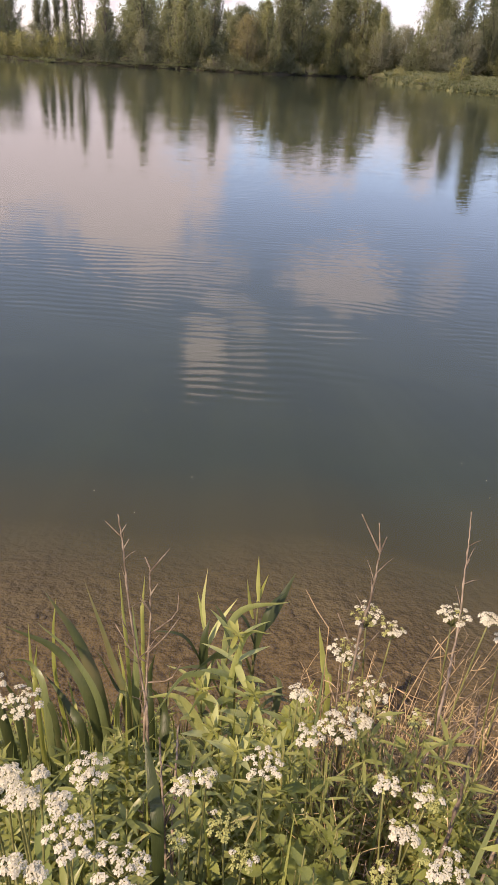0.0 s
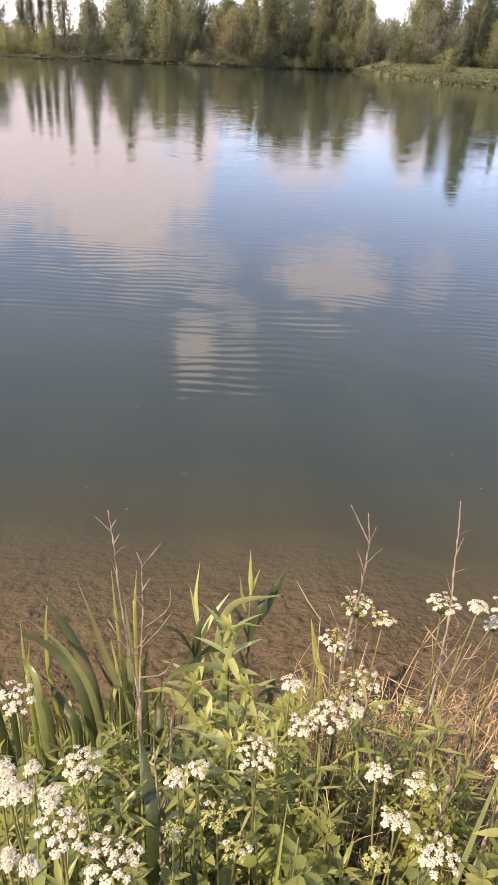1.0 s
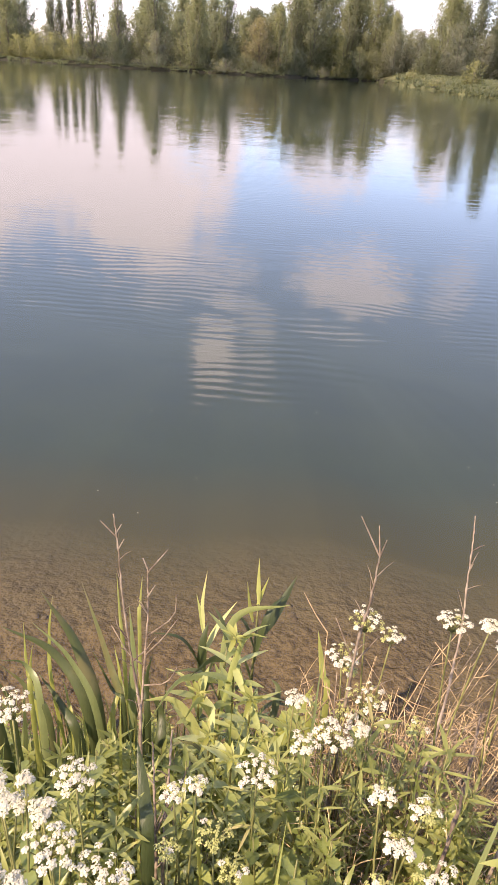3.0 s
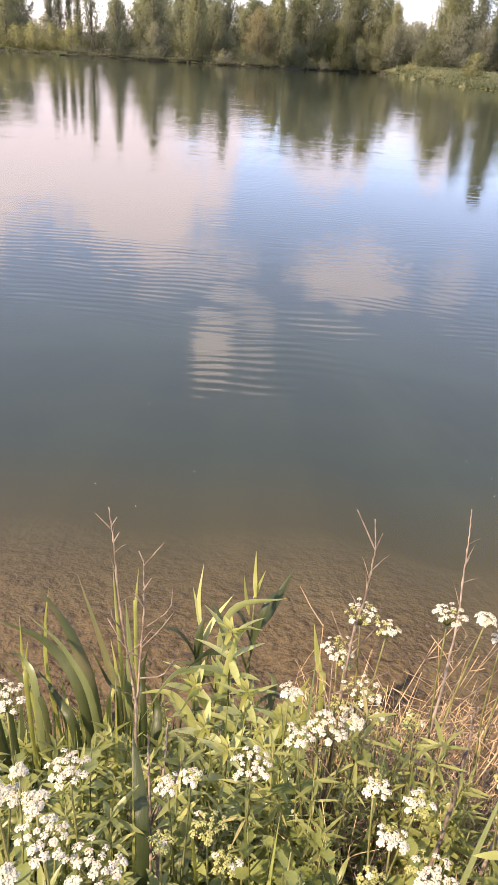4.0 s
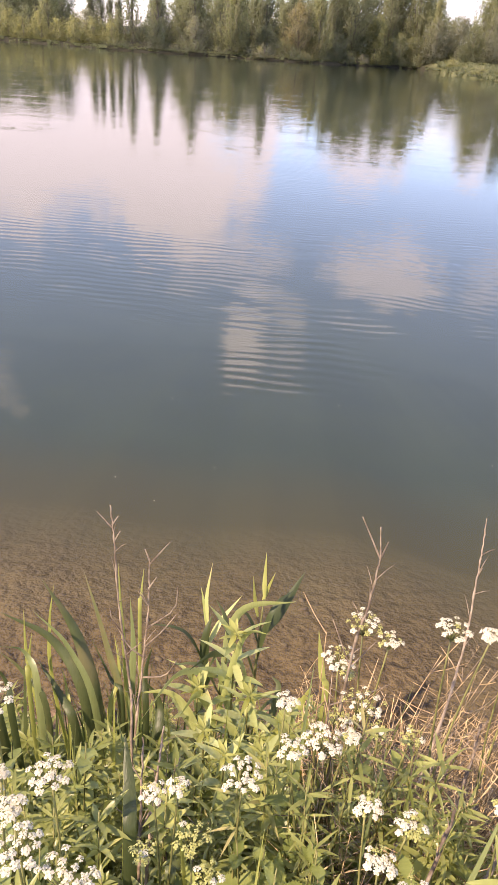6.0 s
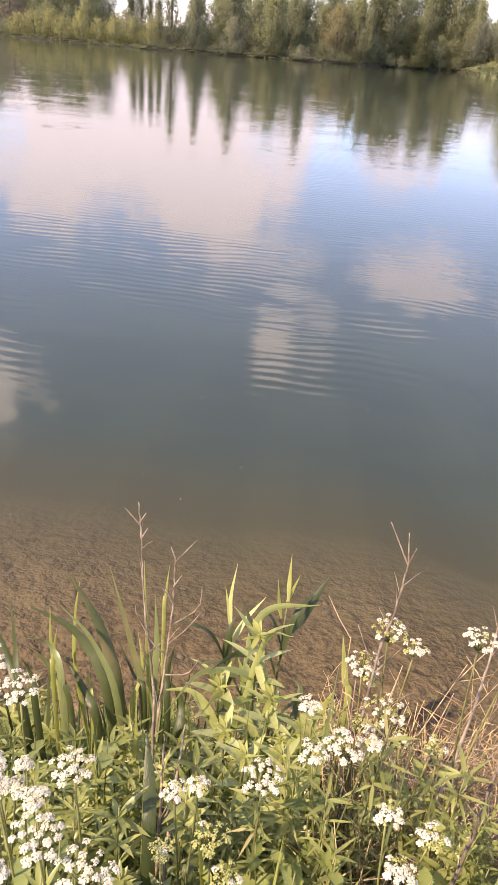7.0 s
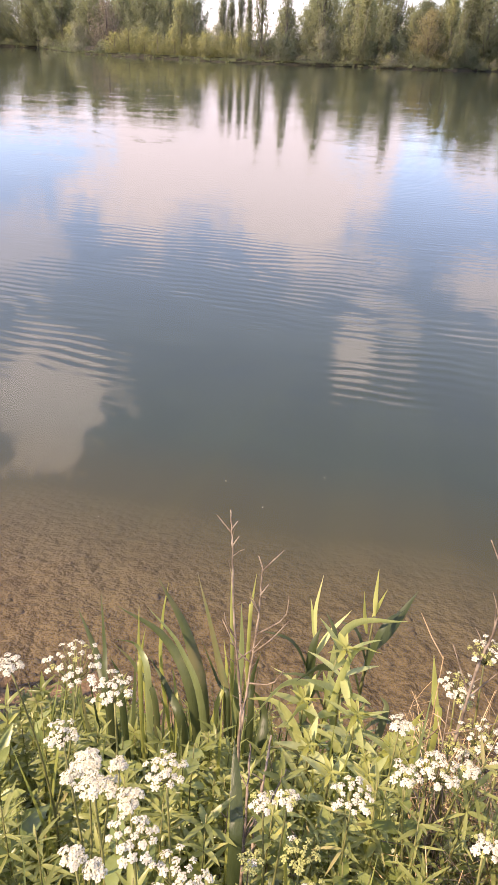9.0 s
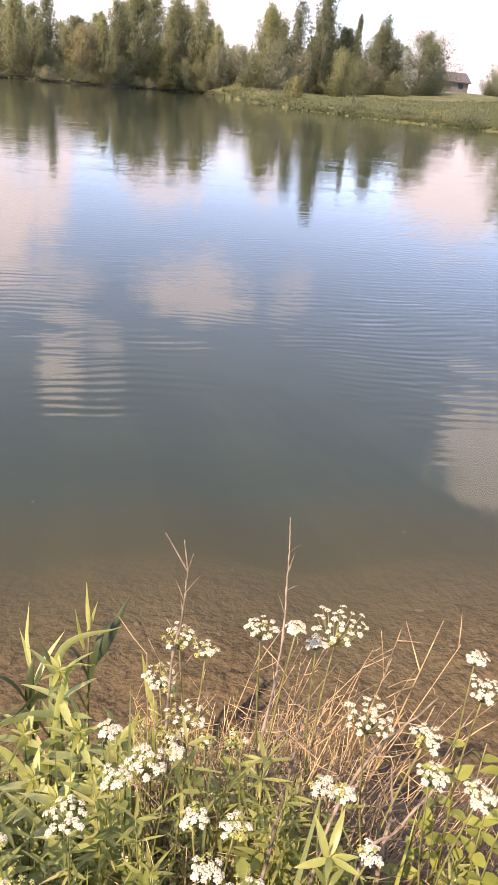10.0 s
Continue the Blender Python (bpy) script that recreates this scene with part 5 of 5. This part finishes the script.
for x, y in spots:
    right = x > 0.1 and y > 0.45
    nettles = -0.05 < x < 0.3 and y < 0.56
    kind = HERB_KINDS[rnd.choice((0, 1, 2, 3, 0, 2, 3)) if not right else rnd.choice((1, 2, 3, 3))]
    if nettles and rnd.random() < 0.8:
        kind = HERB_KINDS[1]
    elif x < -0.08 and y < 0.6 and rnd.random() < 0.16:
        kind = HERB_KINDS[4]
    top = canopy(x, y + 0.03) - ground_z(x, y) - rnd.uniform(0.0, 0.16)
    if top < 0.1:
        continue
    herb(x, y, top, kind[1], kind[2], kind[3], kind[0], kind[4], kind[5])


def tall_herb(x, y, top, nodes, size=1.0):
    """A stout upright herb: long leaves in pairs that cross, a crest of young ones at its tip."""
    base = ground_at(x, y)
    plant = thing("tall_herb", (base.x, base.y, base.z), "stout upright herb with long pale green leaves in pairs", "wild plant", "herbs on the bank")
    tip = Vector(top) - base
    pts = curve([Vector((0, 0, -0.01)), tip * 0.5 + Vector((0, 0.01, 0)), tip], 16)
    s = Shape()
    s.tube(pts, [0.0042 * (1 - 0.04 * j) for j in range(17)], 6)
    part("stem", s, M_GREEN_STEM, plant)
    for j in range(nodes):
        k = 16 * (0.45 + 0.53 * j / (nodes - 1))
        at = pts[int(k)].lerp(pts[min(16, int(k) + 1)], k % 1)
        put_part("leaves", TALL[j % 4], plant, leaf_pose(at, j * 1.57 + rnd.uniform(-0.35, 0.35), rnd.uniform(-0.1, 0.1), rnd.uniform(-0.1, 0.1), size * (1.2 - 0.6 * j / nodes)))
    put_part("leaves", CREST[0], plant, leaf_pose(pts[-1], 0.3, 0, 0, size))
    put_part("leaves", CREST[1], plant, leaf_pose(pts[-1] + UP * 0.008, 1.1, 0, 0, size * 0.7))


for x, y, top, nodes, size in ((0.012, 0.86, (0.001, 1.0, 0.765), 9, 1.15), (0.03, 0.8, (0.035, 0.92, 0.70), 8, 1.1), (-0.02, 0.76, (-0.035, 0.84, 0.70), 7, 1.0), (0.06, 0.7, (0.06, 0.78, 0.74), 7, 0.95),
                              (-0.05, 0.84, (-0.06, 0.96, 0.66), 7, 1.1), (0.0, 0.72, (0.005, 0.76, 0.755), 7, 0.95), (0.09, 0.78, (0.1, 0.86, 0.71), 7, 1.0)):
    tall_herb(x, y, top, nodes, size)
for x, y, z in ((-0.18, 0.8, 0.70), (-0.155, 0.76, 0.72), (-0.20, 0.74, 0.74), (-0.215, 0.82, 0.66), (-0.165, 0.68, 0.78), (-0.26, 0.72, 0.74), (-0.30, 0.68, 0.78), (-0.12, 0.66, 0.79), (-0.23, 0.64, 0.82)):
    herb(x, y, z - ground_z(x, y), LANCE, 13, "bright green herb with narrow lance-shaped leaves", "willowherb", 0.95, 0, 0.02)
herb(0.285, 0.62, 0.86 - ground_z(0.285, 0.62), LANCE, 9, "bright green herb with narrow lance-shaped leaves", "willowherb", 1.0, 0, 0.01)
herb(0.07, 0.5, 0.60, NETTLE, 6, "stinging nettle with toothed dark green leaves", "nettle", 1.25, 0, 0.01)
herb(0.28, 0.58, 0.66, LANCE, 9, "bright green herb with narrow lance-shaped leaves", "willowherb", 1.2, 0, 0.01)
herb(0.34, 0.5, 0.60, LANCE, 9, "bright green herb with narrow lance-shaped leaves", "willowherb", 1.2, 0, 0.01)
for x, y in ((0.52, 0.56), (0.545, 0.52), (0.56, 0.58), (0.58, 0.54), (0.53, 0.48), (0.6, 0.6), (0.615, 0.53), (0.57, 0.47), (0.64, 0.57), (0.5, 0.6), (0.55, 0.62)):
    herb(x, y, 0.97 - ground_z(x, y) + rnd.uniform(-0.06, 0.03), OVAL, 9, "yellowish green plant with broad oval leaves", "broadleaf_weed", 0.6, 0, 0.02)

# dry stalks and grass
def stalk(a, b, bend, r, name, label, material, category="dead plant", group="dry stalks on the bank", side=0.1):
    base = Vector(a)
    ob = thing(name, tuple(base), label, category, group)
    d = Vector(b) - base
    s = Shape()
    pts = curve([Vector((0, 0, 0)), d * 0.5 + Vector(bend), d], 6)
    s.tube(pts, [r * (1.1 - 0.13 * j) for j in range(7)], 4)
    part("stem", s, material, ob)
    s = Shape()
    for j in range(8):
        p = pts[2 + j % 4].lerp(pts[3 + j % 4], rnd.random())
        e = Vector((rnd.uniform(-1, 1), rnd.uniform(-0.6, 0.6), rnd.uniform(-0.1, 0.9))).normalized() * rnd.uniform(0.02, side)
        s.tube([p, p + e * 0.5 + UP * rnd.uniform(-0.006, 0.006), p + e], [r * 0.55, r * 0.45, r * 0.25], 3)
    tagged(part("twig_spray", s, material, ob), kind="stuff")


for i in range(230):
    x, y = rnd.uniform(0.1, 0.46), rnd.uniform(0.5, 0.92)
    g = ground_at(x, y)
    hz = max(0.1, 0.97 - 0.3 * (y - 0.5) - g.z - rnd.uniform(0, 0.28) - 1.2 * max(0, x - 0.36))
    tip = g + Vector((max(0.13 - x, rnd.gauss(0.02, 0.17)), rnd.uniform(-0.04, 0.2), hz * rnd.uniform(0.55, 1.0)))
    stalk(g, tip, (rnd.uniform(-0.05, 0.05), rnd.uniform(-0.03, 0.03), rnd.uniform(0, 0.05)), rnd.uniform(0.0008, 0.0018), "dry_stalk", "thin straw-coloured dry stalk on the bank", M_STRAW if i % 4 else M_TWIG)
for i in range(22):
    x, y = rnd.uniform(0.12, 0.42), rnd.uniform(0.55, 0.8)
    g = ground_at(x, y)
    tip = Vector((max(0.14, x + rnd.choice((-1, 1, 1)) * rnd.uniform(0.08, 0.28)), y + rnd.uniform(0.0, 0.14), rnd.uniform(0.82, 0.99)))
    stalk(g, tip, (rnd.uniform(-0.02, 0.02), 0, 0.02), rnd.uniform(0.0018, 0.0028), "dry_stalk", "pale dry hollow stalk leaning among the weeds", M_STRAW if i % 3 else M_TWIG)
for i in range(26):
    x, y = rnd.uniform(0.3, 0.6), rnd.uniform(0.5, 0.7)
    g = ground_at(x, y) + UP * rnd.uniform(0.0, 0.25)
    g.z = ground_z(x, y) if i % 2 else g.z
    tip = ground_at(x, y) + Vector((rnd.uniform(0.05, 0.2), rnd.uniform(-0.02, 0.15), rnd.uniform(0.15, 0.5)))
    g = ground_at(x - 0.05, y - 0.05)
    stalk(g, tip, (0, 0, 0.02), rnd.uniform(0.001, 0.002), "dry_stalk", "thin straw-coloured dry stalk on the bank", M_STRAW)
for count, tone, x0, x1, y0, y1, words in ((190, M_TWIG, 0.14, 0.58, 0.42, 0.74, "tangle of thin brown dry stalks among the weeds"), (430, M_STRAW, 0.17, 0.46, 0.56, 0.95, "tangle of straw-coloured dry stalks leaning over the water's edge")):
    tangle = Shape()
    for i in range(count):
        x, y = rnd.uniform(x0, x1), rnd.uniform(y0, y1)
        g = ground_at(x, y)
        d = Vector((max(0.12 - x, rnd.gauss(0.02, 0.15)), rnd.uniform(-0.04, 0.14), max(0.08, rnd.uniform(0.28, 0.72) - 0.9 * max(0, x - 0.36) - 0.15 * max(0, y - 0.5))))
        r = rnd.uniform(0.0008, 0.0019)
        pts = curve([g, g + d * 0.5 + Vector((rnd.uniform(-0.05, 0.05), rnd.uniform(-0.03, 0.03), rnd.uniform(0, 0.06))), g + d], 6)
        tangle.tube(pts, [r * (1.1 - 0.13 * j) for j in range(7)], 4)
        for j in range(7):
            p = pts[2 + j % 4].lerp(pts[3 + j % 4], rnd.random())
            e = Vector((rnd.uniform(-1, 1), rnd.uniform(-0.6, 0.6), rnd.uniform(-0.2, 0.9))).normalized() * rnd.uniform(0.02, 0.09)
            tangle.tube([p, p + e * 0.5 + UP * rnd.uniform(-0.008, 0.008), p + e], [r * 0.65, r * 0.55, r * 0.3], 3)
    tagged(new("dry_tangle", tangle.mesh("dry_tangle", tone)), words, "dead plants", "", "stuff")
for i in range(170):
    x, y = rnd.uniform(-0.6, 0.4), rnd.uniform(0.3, 1.12)
    g = ground_at(x, y)
    hz = max(0.1, canopy(x, y) - g.z + rnd.uniform(-0.12, 0.06))
    tip = Vector((rnd.uniform(-0.1, 0.1), rnd.uniform(-0.03, 0.12), hz))
    ob = thing("grass_blade", tuple(g), "long green grass blade among the weeds", "grass", "grass blades on the bank")
    part("leaf", blade([Vector((0, 0, -0.01)), tip * 0.55 + Vector((0, 0, 0.05)), tip], rnd.uniform(0.003, 0.008), 7), rnd.choice((M_REED, M_REED_YOUNG, M_HERB)), ob)
for i in range(26):
    x, y = rnd.uniform(-0.13, -0.03), rnd.uniform(0.46, 0.8)
    g = ground_at(x, y)
    stalk(g, g + Vector((rnd.uniform(-0.03, 0.03), rnd.uniform(0, 0.06), 0.86 - 0.4 * (y - 0.5) - g.z - rnd.uniform(0, 0.1))), (rnd.uniform(-0.015, 0.015), 0, 0), rnd.uniform(0.0012, 0.0022), "dry_stalk", "reddish brown dry stalk among the weeds", M_TWIG, side=0.04)

# ---- stones on the bed ----
def stone_mesh(seed):
    q = random.Random(seed)
    bm = bmesh.new()
    bmesh.ops.create_icosphere(bm, subdivisions=1, radius=1)
    for f in bm.faces:
        f.smooth = True
    for v in bm.verts:
        v.co *= q.uniform(0.75, 1.2)
        v.co.z *= 0.5
    me = bpy.data.meshes.new("stone")
    bm.to_mesh(me)
    bm.free()
    me.materials.append(M_STONE)
    return me


STONES = [stone_mesh(i) for i in range(8)]
for i in range(290):
    x, y = (rnd.uniform(0.55, 1.6), rnd.uniform(1.2, 1.9)) if i % 2 else (rnd.uniform(-1.4, 1.5), 1.3 + 0.75 * rnd.random())
    size = 0.006 + 0.009 * rnd.random() ** 2
    st = new("stone", rnd.choice(STONES))
    st.parent = ground
    st.matrix_local = pose(x, y, ground_z(x, y) + size * 0.05, rnd.uniform(-20, 20), rnd.uniform(-20, 20), rnd.uniform(0, 360)) @ Matrix.Diagonal((size * rnd.uniform(0.8, 1.6), size, size, 1))

# pale seeds afloat on the pond
for i, (x, y) in enumerate(((1.12, 3.0), (1.2, 2.85), (1.17, 2.7), (-0.42, 2.45), (-0.62, 2.6), (-0.2, 2.75), (-0.5, 3.4), (-1.05, 2.2), (0.4, 3.5), (1.4, 2.4))):
    sd = Shape()
    sd.tube([Vector((-0.003, 0, 0.0005)), Vector((0, 0, 0.001)), Vector((0.003, 0.001, 0.0005))], [0.0008, 0.0022, 0.0006], 6)
    ob = new("floating_seed", sd.mesh("floating_seed", M_PETAL))
    ob.matrix_world = pose(x, y, 0.001, 0, 0, i * 37)
    tagged(ob, "tiny pale seed floating on the water", "seed", "seeds afloat on the pond")


def bank_growth(name, n, place, low, high, width, material, label, broad=False):
    """Weeds along the bank past the nearest ones: countless leaves in one mesh."""
    q = np.random.default_rng(len(name) + n)
    V, F = [], []
    for i in range(n):
        x, y = place(q)
        z = ground_z(x, y)
        a, h, ln = q.uniform(0, 6.28), q.uniform(low, high), q.uniform(0.03, 0.16)
        dx, dy, w = math.cos(a), math.sin(a), width * q.uniform(0.6, 1.3)
        c = len(V)
        if broad:
            z, up = z + h, q.uniform(-0.02, 0.04)
            V += [(x, y, z), (x + dx * ln * 0.45 - dy * w, y + dy * ln * 0.45 + dx * w, z + up), (x + dx * ln, y + dy * ln, z + up * 0.3), (x + dx * ln * 0.45 + dy * w, y + dy * ln * 0.45 - dx * w, z + up)]
            F += [(c, c + 3, c + 2), (c, c + 2, c + 1)]
        else:
            V += [(x - dy * w, y + dx * w, z - 0.02), (x + dy * w, y - dx * w, z - 0.02), (x + dx * ln * 0.4 + dy * w * 0.8, y + dy * ln * 0.4 - dx * w * 0.8, z + h * 0.7), (x + dx * ln * 0.4 - dy * w * 0.8, y + dy * ln * 0.4 + dx * w * 0.8, z + h * 0.7), (x + dx * ln, y + dy * ln, z + h)]
            F += [(c, c + 1, c + 2, c + 3), (c + 3, c + 2, c + 4)]
    me = bpy.data.meshes.new(name)
    me.from_pydata(V, [], F)
    me.materials.append(material)
    return tagged(new(name, me), label, "weeds", "", "stuff")


def along_bank(q):
    """Anywhere on the bank but the patch of plants before the eye."""
    while True:
        x, y = q.normal(0, 2.6), 1.15 - abs(q.normal(0, 1.3))
        edge = noise.noise((x * 2.3, y * 2.3, 1))
        if y < 0.12 + 0.1 * edge or abs(x - 0.03) > 0.86 + 0.12 * edge:
            if near_shore(x) - y > 0.25 + 0.3 * edge + 0.2 * q.uniform() and not (0 < x < 1.7 + 0.5 * edge and y > 0.6 + 0.2 * edge):
                return x, y


bank_growth("bank_grass", 26000, along_bank, 0.12, 0.5, 0.003, M_TURF, "rough green grass growing along the muddy bank")
bank_growth("bank_weeds", 22000, along_bank, 0.05, 0.6, 0.014, M_TURF, "tangled leafy green weeds along the bank", True)
